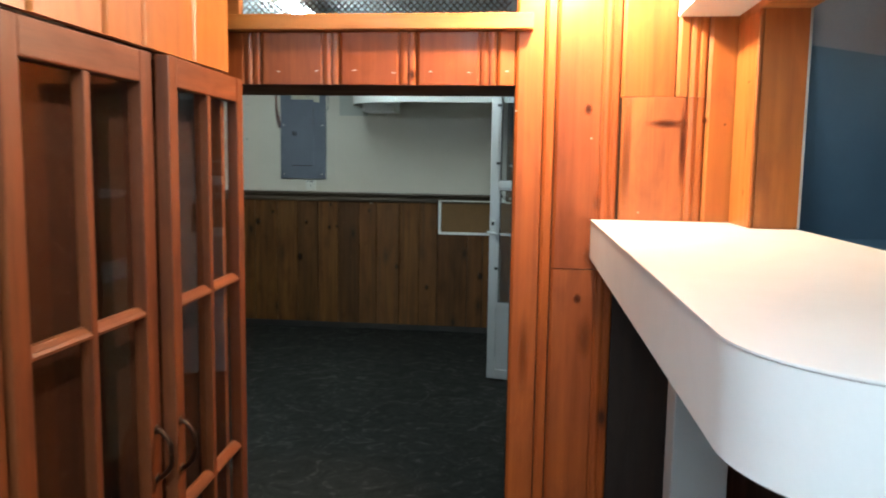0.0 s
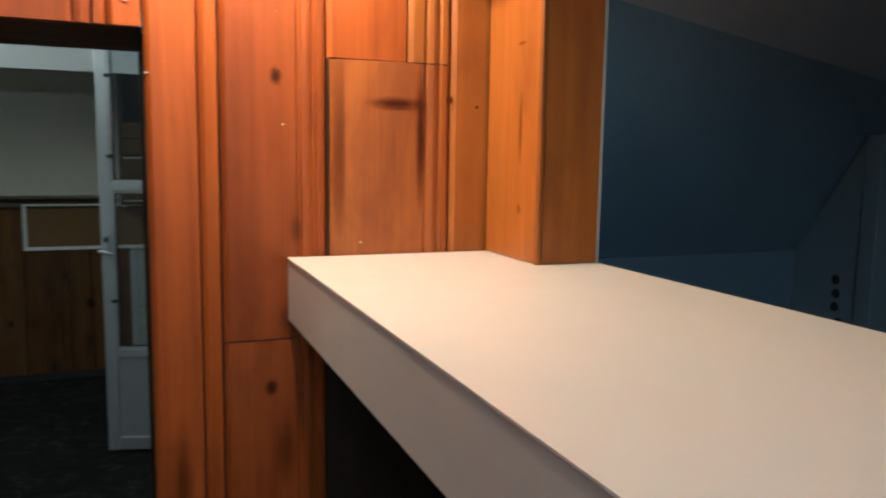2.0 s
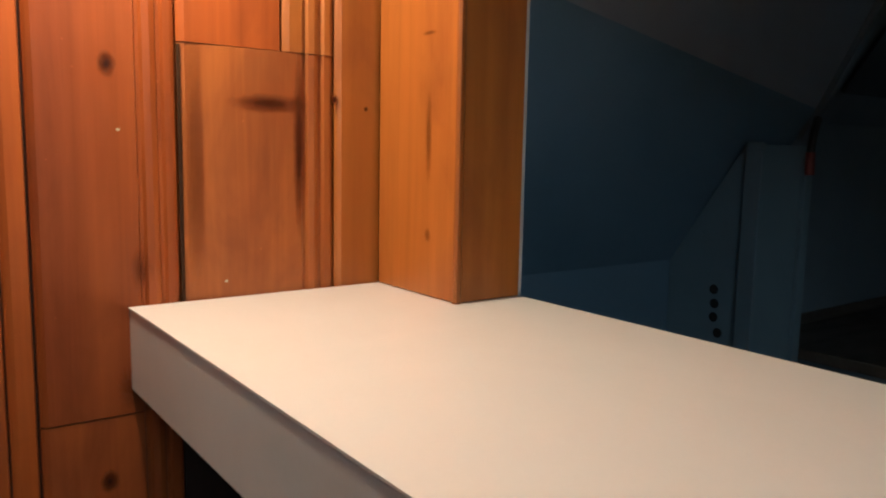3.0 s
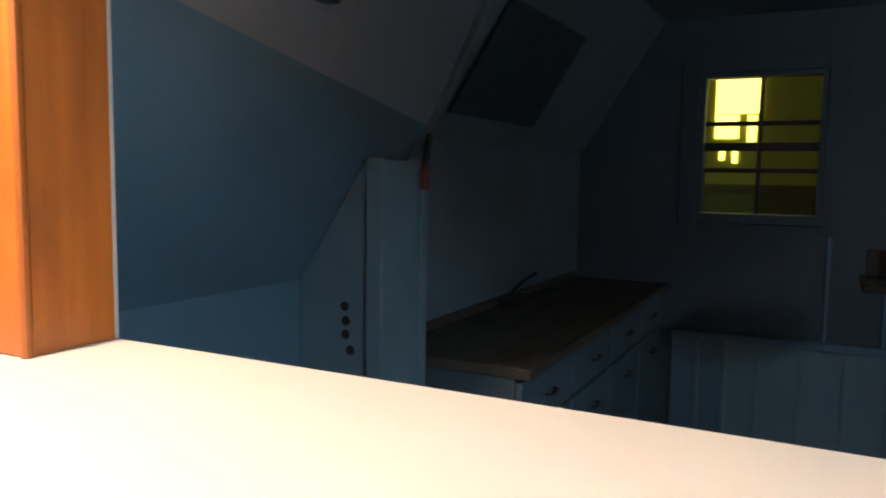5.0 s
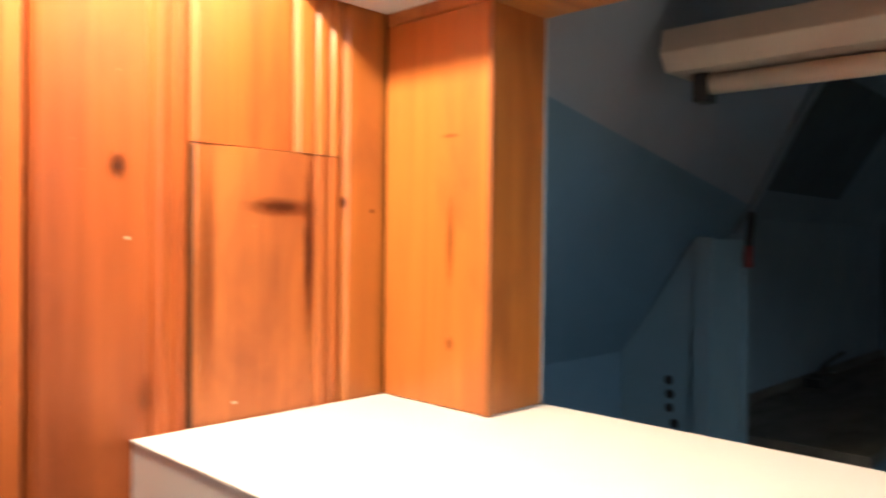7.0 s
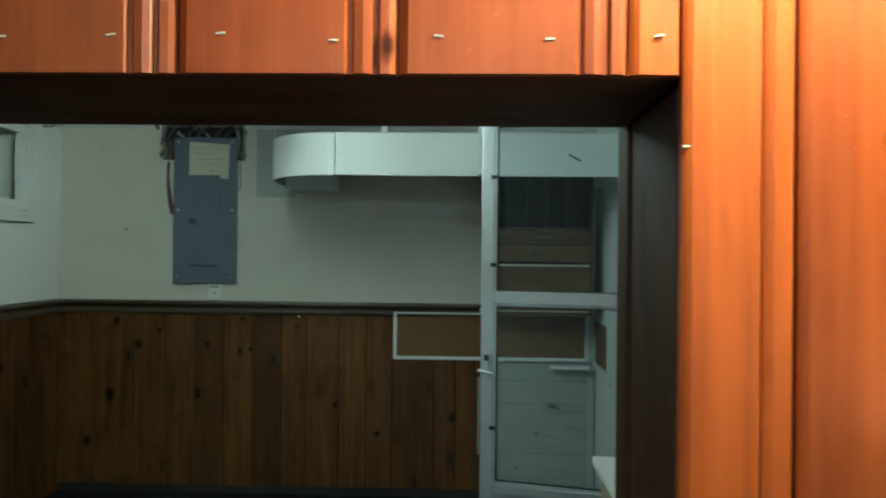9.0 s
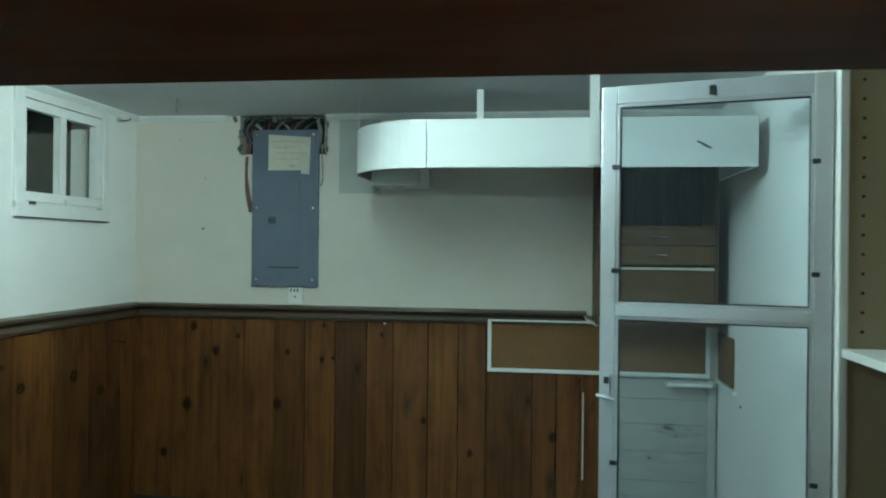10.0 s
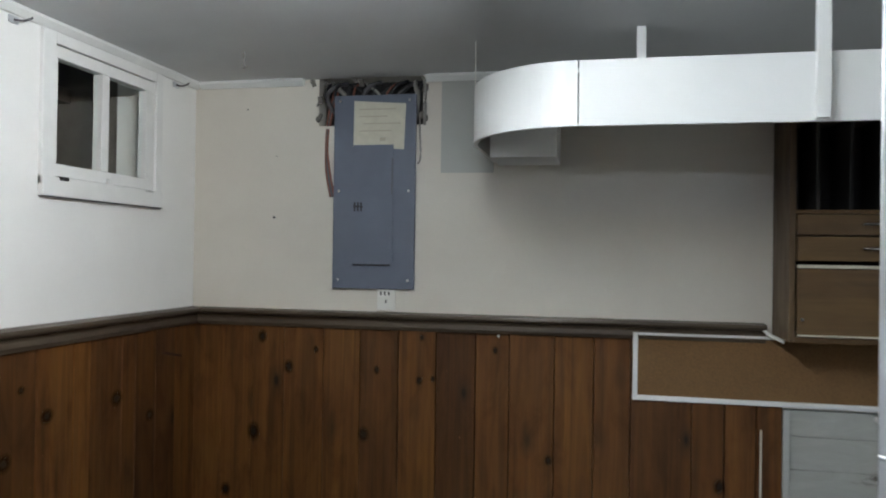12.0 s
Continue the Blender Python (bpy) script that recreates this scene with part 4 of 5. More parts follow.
for dz, a in ((0.0, 0.0), (0.012, 0.02)):
    add_hang("scratch", box(-0.02, 0.02, -0.001, 0.001, -0.004, 0.004, 0, pose(0.25 + a, 2.6995, 1.872 - dz, 0, 25, 0)), CABLE_GREY, "grey scratch")
tagged(link_mesh("cup_hook", tube_along([(-2.176, 3.1, CEIL), (-2.176, 3.1, 2.11), (-2.17, 3.09, 2.098), (-2.16, 3.09, 2.105)], 0.004, 7), CABLE_WHITE, None, "", True), "small white hook in the ceiling", "hook")
for y, z in ((2.451, 2.118), (3.409, 2.118)):
    br = thing("bracket", "small bent metal curtain bracket above the window", "bracket", (X_LEFT, y, z), "curtain brackets")
    part("plate", box(0, 0.006, -0.02, 0.02, -0.012, 0.012, 0.001), ALU, br)
    part("arm", tube_along([(0.004, 0.0, 0.0), (0.03, 0.01, -0.004), (0.045, 0.022, 0.004), (0.05, 0.03, 0.012)], 0.004, 6), CABLE_GREY, br)


# ---- far room: wall cabinet ----
cab = thing("wall_cabinet", "brown oak wall cabinet with pigeonholes, drawers and a flap", "cabinet", (0.17, 3.45, 1.08))


def add_cab(name, bm, mat, label="", parent=None):
    ob = part(name, bm, mat, parent or cab, label)
    return under(cab, ob) if parent is None else ob


YC = 3.31
add_cab("side_panel", box(-0.119, -0.099, YC, Y_FAR - 0.001, 1.078, 1.92, 0.001), CAB_BROWN_Z)
add_cab("side_panel", box(0.435, 0.455, YC, Y_FAR - 0.001, 1.078, 1.92, 0.001), CAB_BROWN_Z)
# back and dividers near black: the hanging shelf's shadow put into colour
add_cab("back_panel", box(-0.099, 0.435, Y_FAR - 0.012, Y_FAR - 0.002, 1.09, 1.90), DARK)
add_cab("top_panel", box(-0.099, 0.435, YC, Y_FAR - 0.012, 1.90, 1.92), CAB_BROWN)
add_cab("bottom_panel", box(-0.099, 0.435, YC, Y_FAR - 0.012, 1.078, 1.096), CAB_BROWN)
add_cab("shelf", box(-0.099, 0.435, YC + 0.004, Y_FAR - 0.012, 1.546, 1.560), CAB_BROWN)
for x in (-0.02, 0.093, 0.205, 0.318):
    add_cab("divider", box(x - 0.006, x + 0.006, YC + 0.02, Y_FAR - 0.012, 1.56, 1.90), DARK, "thin upright divider, darkened for shade")
for z0, z1 in ((1.468, 1.542), (1.374, 1.462)):
    d = add_cab("drawer", box(-0.096, 0.432, YC - 0.016, YC + 0.2, z0, z1, 0.002), CAB_BROWN, "oak drawer front")
    zc = (z0 + z1) / 2
    part("handle", tube_along([(0.118, YC - 0.016, zc), (0.122, YC - 0.036, zc + 0.002), (0.168, YC - 0.04, zc + 0.002), (0.214, YC - 0.036, zc + 0.002), (0.218, YC - 0.016, zc)], 0.0045, 8), CHROME, d, "chrome bow handle", True)
    under(cab, d)
fl = add_cab("flap", box(-0.094, 0.430, YC - 0.012, YC + 0.004, 1.10, 1.345, 0.002), CAB_BROWN, "oak drop flap")
part("edge_strip", box(-0.096, 0.432, YC - 0.015, YC - 0.002, 1.348, 1.360, 0.002), PAPER, fl, "pale edge strip")
part("edge_strip", box(-0.094, 0.430, YC - 0.0135, YC - 0.0125, 1.101, 1.107), PAPER, fl, "pale edge strip")
part("knob", rod((-0.08, YC - 0.026, 1.162), (-0.08, YC - 0.012, 1.162), 0.006, 0.004, 10), CHROME, fl)
tagged(link_mesh("bracket_clip", tube_along([(-0.16, Y_FAR - 0.05, 1.10), (-0.15, Y_FAR - 0.09, 1.085), (-0.12, Y_FAR - 0.10, 1.07), (-0.10, Y_FAR - 0.12, 1.06)], 0.007, 8), PLASTIC, None, "", True),
       "white clip at the chair rail end", "clip")


# ---- far room: cork boards, painted door panel, low shelf ----
def cork_board(name_label, x0, x1, z0, z1):
    c = thing("cork_board", name_label, "cork board", ((x0 + x1) / 2, Y_FAR, z0))
    y = Y_FAR - 0.032
    under(c, part("cork", box(x0 + 0.012, x1 - 0.012, y - 0.006, y + 0.004, z0 + 0.012, z1 - 0.012), CORK, c))
    fw = 0.02
    under(c, part("frame_side", box(x0, x0 + fw, y - 0.012, y + 0.003, z0, z1, 0.002), TRIM_WHITE, c))
    under(c, part("frame_side", box(x1 - fw, x1, y - 0.012, y + 0.003, z0, z1, 0.002), TRIM_WHITE, c))
    under(c, part("frame_rail", box(x0 + fw, x1 - fw, y - 0.0118, y + 0.003, z0, z0 + fw, 0.002), TRIM_WHITE, c))
    under(c, part("frame_rail", box(x0 + fw, x1 - fw, y - 0.0118, y + 0.003, z1 - fw * 0.6, z1, 0.002), TRIM_WHITE, c))
    return c


cork_board("long cork board in a white frame below the wall cabinet", -0.660, 0.468, 0.797, 1.072)
side = thing("cork_strip", "short unframed cork piece on the white wall", "cork board", (X_RIGHT, 3.4, 0.8))
under(side, part("cork", box(X_RIGHT - 0.012, X_RIGHT - 0.001, 3.24, 3.53, 0.80, 1.03, 0.001), CORK, side))
under(side, part("edge", box(X_RIGHT - 0.02, X_RIGHT - 0.001, 3.20, 3.56, 0.775, 0.795, 0.002), TRIM_WHITE, side, "white lower strip"))
boards = thing("painted_boards", "old white painted boards with cracks and chips", "panel", (0.19, Y_FAR, 0), kind="structure")
zz = [0.0, 0.13, 0.26, 0.41, 0.55, 0.68, 0.785]
for a, b in zip(zz, zz[1:]):
    under(boards, part("plank", box(-0.055, 0.46, Y_FAR - 0.02, Y_FAR - 0.001, a + 0.001, b - 0.001, 0.002), SCUFFED, boards))
under(boards, part("edge_trim", box(-0.080, -0.056, Y_FAR - 0.034, Y_FAR - 0.001, 0, 0.785, 0.003), PATCH_GREY, boards, "pale edge trim"))
under(boards, part("edge_trim", box(0.461, 0.50, Y_FAR - 0.03, Y_FAR - 0.001, 0, 0.785, 0.003), PATCH_GREY, boards, "pale edge trim"))
ledge = thing("small_ledge", "narrow white ledge under the cork board", "ledge", (0.36, Y_FAR - 0.05, 0.76))
under(ledge, part("board", box(0.25, 0.47, Y_FAR - 0.10, Y_FAR - 0.021, 0.757, 0.775, 0.003), TRIM_WHITE, ledge))


# ---- far room: aluminium storm door, open ----
door = thing("storm_door", "open aluminium storm door with two large glass panes", "door", (0.506, 2.022, 0))
DW = 0.7075
lx, ly = -0.178 - 0.506, 2.203 - 2.022
door.rotation_euler = (0, 0, math.atan2(ly, lx))
T0, T1 = -0.013, 0.013
Z0, Z1, ZM, ZL = 0.02, 1.995, 1.238, 0.478
part("stile", box(DW - 0.052, DW, T0, T1, Z0, Z1, 0.004), ALU, door)
part("stile", box(0, 0.052, T0, T1, Z0, Z1, 0.004), ALU, door)
part("rail", box(0.052, DW - 0.052, T0, T1, Z1 - 0.062, Z1, 0.004), ALU, door)
part("rail", box(0.052, DW - 0.052, T0 - 0.003, T1 + 0.003, ZM - 0.022, ZM + 0.018, 0.004), ALU, door)
part("rail", box(0.052, DW - 0.052, T0, T1, ZL - 0.02, ZL + 0.02, 0.004), ALU, door)
part("rail", box(0.052, DW - 0.052, T0, T1, Z0, Z0 + 0.06, 0.004), ALU, door)
part("kick_panel", box(0.052, DW - 0.052, -0.004, 0.004, Z0 + 0.06, ZL - 0.02), ALU, door, "dull aluminium kick panel")
for z0, z1, mat in ((ZM + 0.018, Z1 - 0.062, GLASS_HAZY), (ZL + 0.02, ZM - 0.022, GLASS_HAZY)):
    p = part("pane", box(0.052, DW - 0.052, -0.002, 0.002, z0, z1), mat, door, "glass pane with reflected haze put into its tint")
    p.visible_shadow = False
    e = 0.010
    for a, b, c, d2 in ((0.052, 0.052 + e, z0, z1), (DW - 0.052 - e, DW - 0.052, z0, z1), (0.052 + e, DW - 0.052 - e, z0, z0 + e), (0.052 + e, DW - 0.052 - e, z1 - e, z1)):
        part("glazing_bead", box(a, b, T0 + 0.003, T1 - 0.003, c, d2, 0.002), ALU, p)
    g0, g1, w0, w1, q = 0.052 + e, DW - 0.052 - e, z0 + e, z1 - e, 0.004
    for a, b, c, d2 in ((g0, g0 + q, w0, w1), (g1 - q, g1, w0, w1), (g0 + q, g1 - q, w0, w0 + q), (g0 + q, g1 - q, w1 - q, w1)):
        part("gasket", box(a, b, T0 + 0.006, T1 - 0.006, c, d2), BLACK, p, "thin dark rubber gasket")
for z in (1.72, 1.37, 0.72):
    part("clip", box(DW - 0.062, DW - 0.038, T1, T1 + 0.006, z - 0.008, z + 0.008, 0.002), BLACK, door, "small dark glass clip")
    part("clip", box(0.034, 0.058, T1, T1 + 0.006, z - 0.008, z + 0.008, 0.002), BLACK, door, "small dark glass clip")
part("closer_bracket", box(0.34, 0.36, T1, T1 + 0.012, Z1 - 0.05, Z1 - 0.02, 0.002), BLACK, door)
lt = part("latch", box(DW - 0.04, DW - 0.014, T1, T1 + 0.014, 0.93, 1.02, 0.003), ALU, door, "worn latch plate")
part("lever", tube_along([(DW - 0.060, T1 + 0.040, 0.940), (DW - 0.040, T1 + 0.040, 0.944), (DW - 0.020, T1 + 0.038, 0.948), (DW + 0.002, T1 + 0.030, 0.950)], 0.007, 8), ALU, lt, "latch lever", True)
part("spindle", rod((DW - 0.027, T1 + 0.010, 0.947), (DW - 0.027, T1 + 0.040, 0.947), 0.006, None, 10), ALU, lt)
part("thumb", box(DW - 0.036, DW - 0.02, T1 + 0.014, T1 + 0.028, 0.99, 1.012, 0.003), BLACK, lt)


# ---- bookcase and low white cupboard beside the doorway ----
bk = thing("bookcase", "tan built-in bookcase with white edges and peg holes", "bookcase", (0.55, 1.3, 0))


def add_bk(name, bm, mat, label=""):
    return under(bk, part(name, bm, mat, bk, label))


add_bk("side_panel", box(0.415, 0.80, 1.655, 1.675, 0.0, CEIL - 0.003), PIN_TAN, "tan side panel with peg holes")
add_bk("face_edge", box(0.392, 0.4145, 1.648, 1.682, 0.0, CEIL - 0.003, 0.003), TRIM_WHITE, "white face edge")
add_bk("shelf", box(0.40, 0.80, 0.86, 1.654, 1.165, 1.188, 0.003), TRIM_WHITE, "white shelf board")
add_bk("side_panel", box(0.415, 0.80, 0.84, 0.86, 0.0, CEIL - 0.003), PIN_TAN)
add_bk("back_panel", box(0.80, 0.815, 0.84, 1.675, 0.0, CEIL - 0.003), PIN_TAN)
for k in range(15):
    z = 1.232 + 0.0505 * k + (0.0 if k < 10 else 0.002)
    if z < 2.1:
        add_bk("peg_hole", rod((0.452, 1.6535, z), (0.452, 1.6555, z), 0.0045, None, 10), DARK)
low = thing("low_cupboard", "low white cupboard with a plain white top", "cupboard", (0.3, 0.9, 0))
under(low, part("top", box(0.118, 0.39, 0.42, 1.30, 0.822, 0.845, 0.003), TRIM_WHITE, low))
under(low, part("body", box(0.14, 0.385, 0.44, 1.28, 0.0, 0.821, 0.002), PIN_TAN, low, "tan cupboard body"))


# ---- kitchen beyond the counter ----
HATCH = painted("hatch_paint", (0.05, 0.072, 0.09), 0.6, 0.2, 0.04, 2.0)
structure("wall_kitchen_side", box(0.83, 2.02, 0.198, 0.30, 0, 1.13), BLUE, "blue painted lower kitchen wall", "wall")


def lean_y(z):
    """The blue wall leans forward above the knee line at 1.13 m."""
    return 0.198 - 0.634 * (z - 1.13)


def eave(x):
    return 1.696 - 0.132 * (x - 1.023)


def leaning_wall():
    bm = bmesh.new()
    ring = [(0.83, 1.13), (2.03, 1.13), (2.03, eave(2.03)), (0.83, eave(0.83))]
    v = [bm.verts.new((x, lean_y(z), z)) for x, z in ring]
    w = [bm.verts.new((x, lean_y(z) + 0.08, z + 0.05)) for x, z in ring]
    bm.faces.new(v)
    bm.faces.new(w)
    for i in range(4):
        bm.faces.new((v[i], v[(i + 1) % 4], w[(i + 1) % 4], w[i]))
    return bm


structure("wall_kitchen_lean", leaning_wall(), BLUE, "blue painted kitchen wall that leans forward", "wall")
structure("wall_kitchen_back", box(0.83, 4.03, 0.31, 0.36, 0, 2.2), BLUE_GREY, "plain wall behind the sloping kitchen wall", "wall")
structure("wall_kitchen_alcove", box(2.021, 4.03, 0.08, 0.30, 0, 1.60), BLUE_GREY, "blue-grey wall behind the worktop", "wall")


def sloped_soffit():
    """Grey sloping ceiling that rises from the blue wall."""
    bm = bmesh.new()

    pts = [(x, lean_y(eave(x)), eave(x)) for x in (0.83, 2.03)]
    for x in (2.03, 0.83):
        pts.append((x, lean_y(eave(x)) - (2.2 - eave(x)) / 2.0, 2.2))
    v = [bm.verts.new(p) for p in pts]
    w = [bm.verts.new((p[0], p[1] + 0.06, p[2] + 0.05)) for p in pts]
    bm.faces.new(v)
    bm.faces.new(w)
    for i in range(4):
        bm.faces.new((v[i], v[(i + 1) % 4], w[(i + 1) % 4], w[i]))
    return bm


structure("ceiling_slope", sloped_soffit(), GREY_CEIL, "grey ceiling sloping down to the blue wall", "ceiling")
slope = tagged(link_mesh("ceiling_slope_alcove", prism([(0.085, 1.53), (-0.334, 2.2), (-0.26, 2.25), (0.15, 1.58)], "x", 2.052, 4.03), BLUE_GREY), "blue-grey sloping ceiling above the worktop", "ceiling", kind="structure")
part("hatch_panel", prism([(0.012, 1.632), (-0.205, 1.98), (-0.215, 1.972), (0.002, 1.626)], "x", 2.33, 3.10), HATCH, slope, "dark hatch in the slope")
structure("wall_slope_cheek", prism([(0.179, 1.48), (0.179, 2.2), (-0.42, 2.2), (-0.10, 1.57), (-0.04, 1.48)], "x", 2.031, 2.051), BLUE_GREY, "blue-grey cheek of the sloping ceiling", "wall")

# tall boxed panel with four pipe holes
tall = thing("boxed_panel", "pale blue boxed panel with a slanted top and four pipe holes", "panel", (1.9, 0.05, 0))
out = [(0.197, 0.0), (0.197, 1.13), (-0.020, 1.462), (-0.075, 1.462), (-0.075, 0.0)]
under(tall, part("body", prism(out, "x", 1.80, 2.018, 0.002), BLUE_LIGHT, tall))
under(tall, part("corner_strip", box(1.786, 1.7995, -0.078, -0.030, 0.0, 1.468, 0.003), BLUE_LIGHT, tall, "pale blue corner strip"))
under(tall, part("corner_strip", box(1.985, 2.02, -0.088, -0.0755, 0.0, 1.43, 0.003), BLUE_LIGHT, tall, "pale blue corner strip"))
for y, z in ((0.046, 1.067), (0.042, 1.028), (0.043, 0.990), (0.027, 0.948)):
    under(tall, part("pipe_hole", rod((1.7985, y, z), (1.7996, y, z), 0.0135, None, 16), DARK, tall, "dark round hole"))
strap = thing("hanging_strap", "black and red strap hanging from the panel corner", "strap", (2.0, -0.06, 1.45))
under(strap, part("strap", tube_along([(2.03, -0.085, 1.535), (2.0, -0.095, 1.51), (1.985, -0.098, 1.475), (1.982, -0.098, 1.44)], 0.011, 8), BLACK, strap, "black strap", True))
under(strap, part("grip", tube_along([(1.982, -0.098, 1.445), (1.982, -0.098, 1.41), (1.985, -0.098, 1.385)], 0.013, 8), RED, strap, "red grip", True))

# worktop on blue cupboards
top = thing("worktop", "dark brown wooden kitchen worktop", "worktop", (3.0, -0.17, 0.87))
under(top, part("slab", box(2.022, 4.028, -0.41, 0.078, 0.868, 0.90, 0.004), WORKTOP, top))
under(top, part("upstand", box(2.06, 4.028, 0.066, 0.0785, 0.902, 0.935, 0.002), WORKTOP, top))


def base_unit(x0, x1):
    u = thing("base_cabinet", "blue painted kitchen base cabinet with drawer", "cabinet", ((x0 + x1) / 2, -0.15, 0), "kitchen base cabinets")
    under(u, part("body", box(x0, x1, -0.36, 0.075, 0.08, 0.867), BLUE_CABINET_DIMMED, u))
    under(u, part("plinth", box(x0, x1, -0.32, 0.075, 0.0, 0.08), BLUE_GREY, u))
    dr = under(u, part("drawer", box(x0 + 0.012, x1 - 0.012, -0.379, -0.361, 0.70, 0.852, 0.004), BLUE_CABINET_DIMMED, u))
    do = under(u, part("door", box(x0 + 0.012, x1 - 0.012, -0.379, -0.361, 0.10, 0.685, 0.004), BLUE_CABINET_DIMMED, u))
    for z, p in ((0.775, dr), (0.60, do)):
        part("handle", tube_along([((x0 + x1) / 2 - 0.04, -0.379, z), ((x0 + x1) / 2 - 0.03, -0.40, z), ((x0 + x1) / 2 + 0.03, -0.40, z), ((x0 + x1) / 2 + 0.04, -0.379, z)], 0.005, 6), BLACK, p, "dark pull")
    return u


for a in (2.03, 2.53, 3.03, 3.53):
    base_unit(a, a + 0.495)
tap = thing("faucet", "dark kitchen faucet with a bright tip", "faucet", (2.95, 0.02, 0.90))
part("base", rod((0, 0, 0), (0, 0, 0.05), 0.03, 0.022, 16), BLACK, tap, "", True)
part("body", box(-0.06, 0.06, -0.03, 0.03, 0.0, 0.035, 0.008), BLACK, tap)
part("spout", tube_along([(0, 0, 0.04), (0.0, -0.01, 0.07), (0.08, -0.02, 0.095), (0.20, -0.03, 0.115)], 0.008, 8), BLACK, tap, "", True)
part("lever", rod((0, -0.03, 0.05), (0.0, -0.06, 0.065), 0.006, 0.008, 10), CHROME, tap, "chrome lever", True)


# window wall
XW = 4.03


def kitchen_window_wall():
    bm = bmesh.new()
    y0, y1, z0, z1 = -1.075, -0.515, 1.235, 1.935
    box_into(bm, XW, XW + 0.16, -4.7, y0, 0, 2.3)
    box_into(bm, XW, XW + 0.16, y1, 0.30, 0, 2.3)
    box_into(bm, XW, XW + 0.16, y0, y1, 0, z0)
    box_into(bm, XW, XW + 0.16, y0, y1, z1, 2.3)
    return bm


structure("wall_window", kitchen_window_wall(), BLUE_WALL_DIMMED, "blue kitchen wall with a sash window, colour dimmed for shade", "wall")
win = thing("window_2", "sash window glowing yellow with eight panes", "window", (XW, -0.8, 1.235), kind="structure")


def add_win(name, bm, mat, label=""):
    return under(win, part(name, bm, mat, win, label))


YA, YB, ZA, ZB = -1.048, -0.542, 1.262, 1.912
add_win("window_frame", box(XW - 0.012, XW + 0.08, -1.075, YA, 1.235, 1.935, 0.003), BLUE_WALL_DIMMED)
add_win("window_frame", box(XW - 0.012, XW + 0.08, YB, -0.515, 1.235, 1.935, 0.003), BLUE_WALL_DIMMED)
add_win("window_frame", box(XW - 0.012, XW + 0.08, YA, YB, ZB, 1.935, 0.003), BLUE_WALL_DIMMED)
add_win("window_sill", box(XW - 0.035, XW + 0.08, -1.10, -0.49, 1.215, ZA, 0.004), BLUE_WALL_DIMMED)
add_win("casing", box(XW - 0.018, XW - 0.0005, -1.155, -1.076, 1.18, 2.0, 0.003), BLUE_WALL_DIMMED)
add_win("casing", box(XW - 0.018, XW - 0.0005, -0.514, -0.435, 1.18, 2.0, 0.003), BLUE_WALL_DIMMED)
add_win("casing", box(XW - 0.018, XW - 0.0005, -1.075, -0.515, 1.936, 2.0, 0.003), BLUE_WALL_DIMMED)
# muntins black: their unlit side put into the colour
add_win("muntin", box(XW + 0.03, XW + 0.055, -0.802, -0.783, ZA, ZB, 0.002), BLACK)
for z, h, d in ((1.695, 0.011, 0.0), (1.583, 0.020, -0.01), (1.470, 0.011, 0.0)):
    for a, b in ((YA, -0.8025), (-0.7825, YB)):
        add_win("muntin" if h < 0.015 else "meeting_rail", box(XW + 0.028 + d, XW + 0.057, a, b, z - h, z + h, 0.002), BLACK)
zs = [ZA, 1.470, 1.583, 1.695, ZB]
for a, b in ((YA, -0.8025), (-0.7825, YB)):
    for z0, z1 in zip(zs, zs[1:]):
        p = add_win("pane", box(XW + 0.040, XW + 0.043, a, b, z0 + 0.008, z1 - 0.008), GLASS_HAZY, "yellow-lit glass pane")
        p.visible_shadow = False
# glowing boards stand in for the yellow light outside the window
structure("backdrop", box(XW + 0.75, XW + 0.80, -2.6, 0.6, 1.40, 3.2), YELLOW_MID, "yellow glowing board outside the window", "backdrop")
structure("backdrop_lower", box(XW + 0.74, XW + 0.80, -2.6, 0.6, 0.4, 1.40), YELLOW_DIM, "dimly glowing board outside the window", "backdrop")
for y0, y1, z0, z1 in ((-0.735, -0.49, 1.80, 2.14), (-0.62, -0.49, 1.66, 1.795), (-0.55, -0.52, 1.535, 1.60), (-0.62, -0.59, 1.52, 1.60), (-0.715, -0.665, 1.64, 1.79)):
    structure("backdrop_glow", box(XW + 0.742, XW + 0.749, y0, y1, z0, z1), YELLOW_BRIGHT, "bright glowing patch outside the window", "backdrop")

# wainscot on the window wall
wk = thing("wainscot_wall_window", "blue painted boards with battens under the kitchen window", "wainscot", (XW, -1.5, 0), kind="structure")
under(wk, part("cap_rail", box(XW - 0.045, XW - 0.001, -4.5, -0.43, 0.640, 0.675, 0.004), BLUE, wk, "blue cap rail"))
edges_y = [-0.43, -0.56, -0.69, -0.837, -1.03, -1.215, -1.392, -1.575, -1.75, -1.93, -2.11, -2.29, -2.47, -2.65, -2.83, -3.01]
for a, b in zip(edges_y, edges_y[1:]):
    # paler blue from the third board on: brighter light put into colour
    under(wk, part("board", box(XW - 0.018, XW - 0.001, b + 0.004, a - 0.004, 0.0, 0.639, 0.003), BLUE_LIGHT if a < -0.6 else BLUE, wk))
    under(wk, part("batten", box(XW - 0.028, XW - 0.0185, b - 0.010, b + 0.010, 0.0, 0.639, 0.003), BLUE_LIGHT, wk))
for y in (-1.118, -1.358, -1.6, -1.84):
    under(wk, part("batten", box(XW - 0.012, XW - 0.001, y - 0.008, y + 0.008, 0.676, 1.17, 0.003), BLUE, wk))

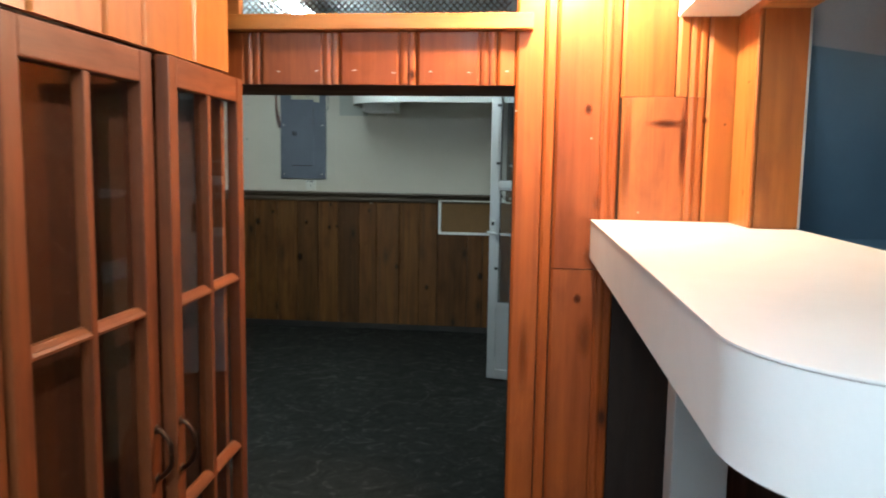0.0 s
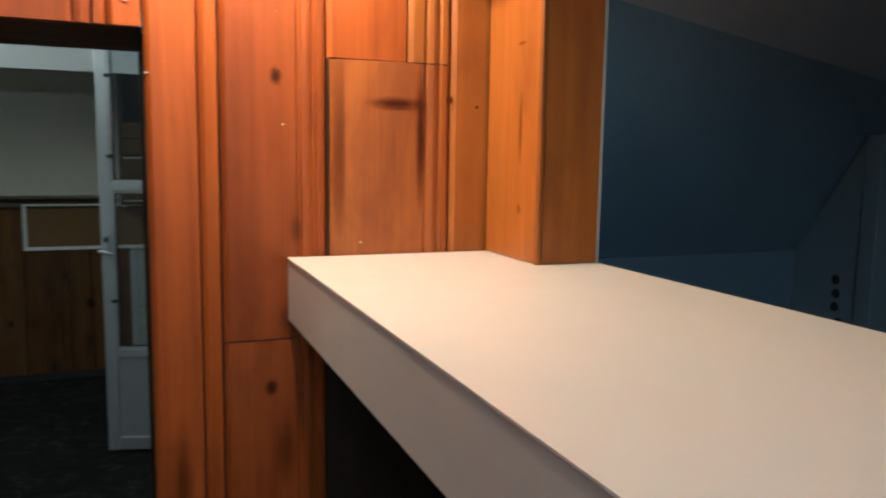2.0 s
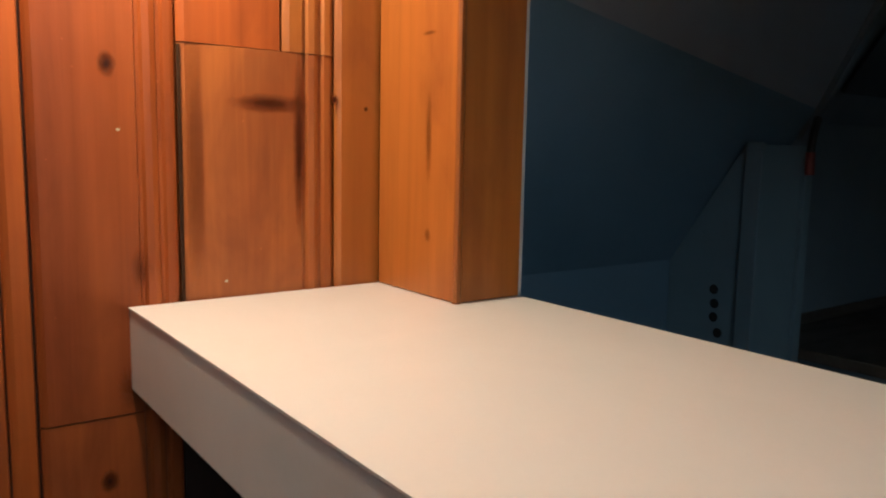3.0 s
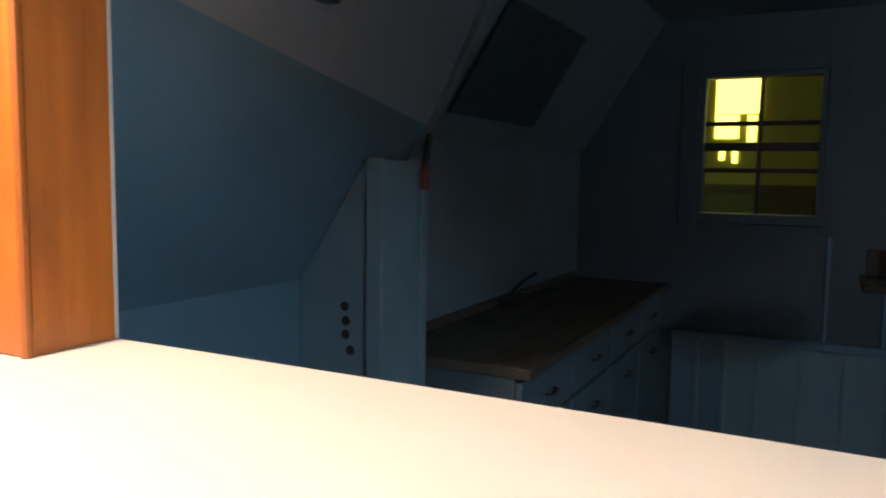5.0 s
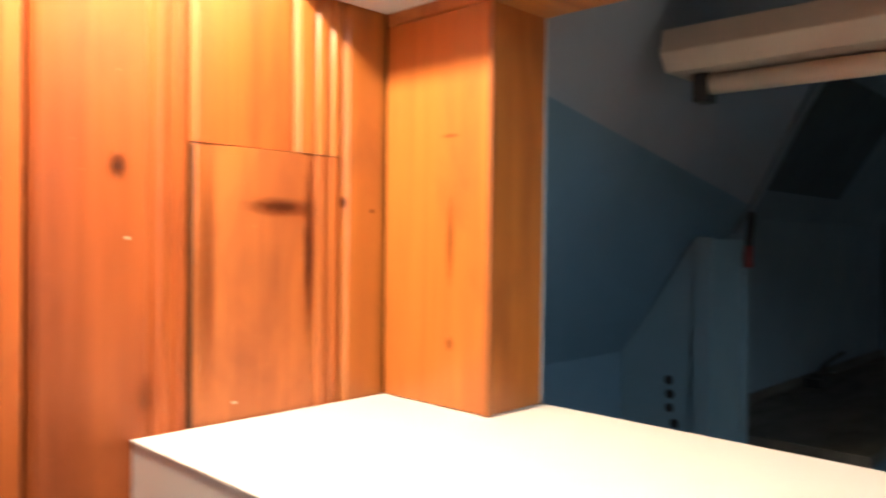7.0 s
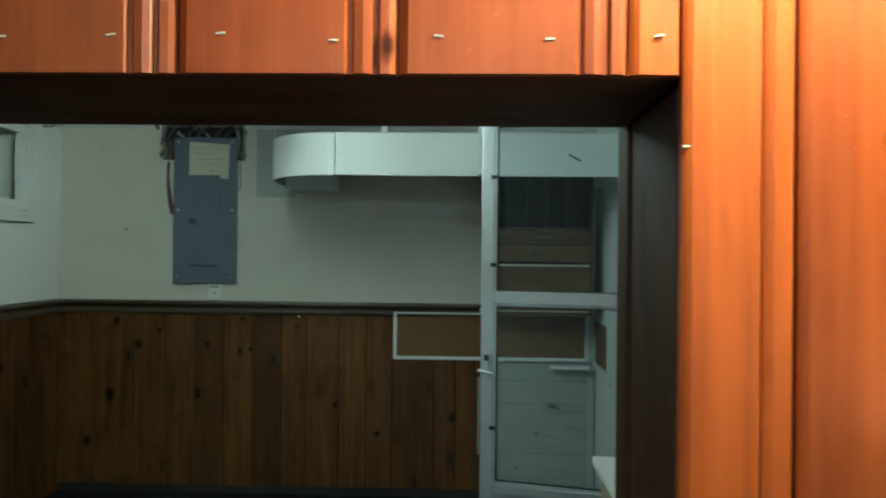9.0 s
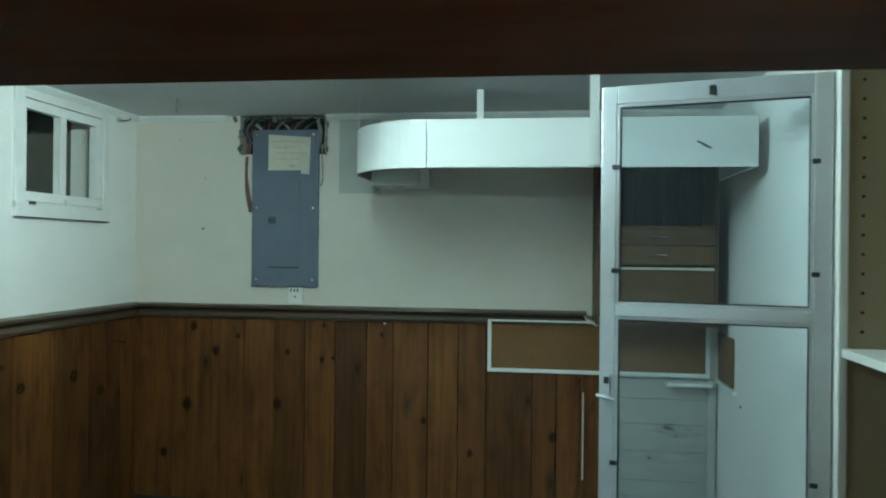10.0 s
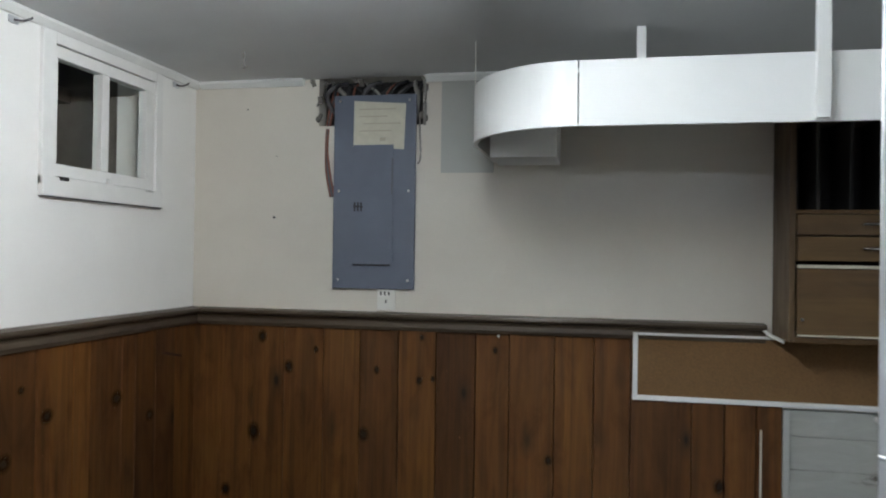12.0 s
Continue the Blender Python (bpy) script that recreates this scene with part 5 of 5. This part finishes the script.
# stand with tray
stand = thing("stand", "black metal stand with a flat tray and upright board", "stand", (2.6, -1.318, 0))
part("pole", rod((0, 0, 0.02), (0, 0, 1.12), 0.014, None, 14), BLACK, stand, "", True)
part("upper_pole", rod((0, 0.01, 1.14), (0, 0.01, 1.36), 0.010, None, 14), BLACK, stand, "thin upper pole", True)
part("tray", box(-0.13, 0.13, -0.30, 0.115, 1.12, 1.142, 0.004), BLACK, stand)
part("back_board", box(0.09, 0.105, -0.28, 0.10, 1.143, 1.225, 0.003), BLACK, stand)
for k in range(3):
    t = 2 * math.pi * k / 3 + 0.4
    part("foot", rod((0, 0, 0.05), (0.26 * math.cos(t), 0.26 * math.sin(t), 0.012), 0.011, 0.009, 10), BLACK, stand)
part("cable", tube_along([(-0.02, -0.035, 1.12), (-0.03, -0.045, 1.05), (-0.03, -0.075, 0.95), (-0.03, -0.10, 0.8), (0.0, -0.12, 0.1)], 0.004, 6), BLACK, stand, "thin black cable")

# unlit fluorescent fixture over the kitchen
fx = thing("kitchen_light", "unlit cream fluorescent fixture hanging above the counter", "light", (1.19, -0.9, 2.2))
under(fx, part("body", prism([(1.12, 1.845), (1.26, 1.845), (1.27, 1.80), (1.245, 1.768), (1.135, 1.768), (1.11, 1.80)], "y", -1.60, -0.28, 0.003), FIXTURE_CREAM, fx, "cream enamel housing"))
under(fx, part("tube", rod((1.19, -1.57, 1.738), (1.19, -0.345, 1.747), 0.019, None, 16), TUBE_DEAD, fx, "unlit white tube", True))
for y in (-1.585, -0.331):
    under(fx, part("lamp_holder", box(1.168, 1.212, y - 0.014, y + 0.014, 1.714, 1.7675, 0.004), BLACK, fx, "black lamp holder"))
for y in (-0.9, -1.45):
    under(fx, part("hanger", rod((1.19, y, 1.845), (1.19, y, 2.2), 0.005, None, 8), CABLE_GREY, fx))

# lit fluorescent strip in the room behind the passage
bl = thing("fluorescent_light_behind", "lit fluorescent tube on a batten behind the counter", "light", (-0.37, -2.9, 2.2))
under(bl, part("batten", prism([(-2.94, 2.199), (-2.86, 2.199), (-2.875, 2.16), (-2.925, 2.16)], "x", -1.02, 0.28), TRIM_WHITE, bl))
for x in (-1.0, 0.26):
    under(bl, part("lamp_holder", box(x - 0.012, x + 0.012, -2.915, -2.885, 2.108, 2.16, 0.003), TRIM_WHITE, bl))
under(bl, part("tube", rod((-0.986, -2.9, 2.128), (0.246, -2.9, 2.128), 0.016, None, 16), BACK_GLOW, bl, "glowing tube", True))
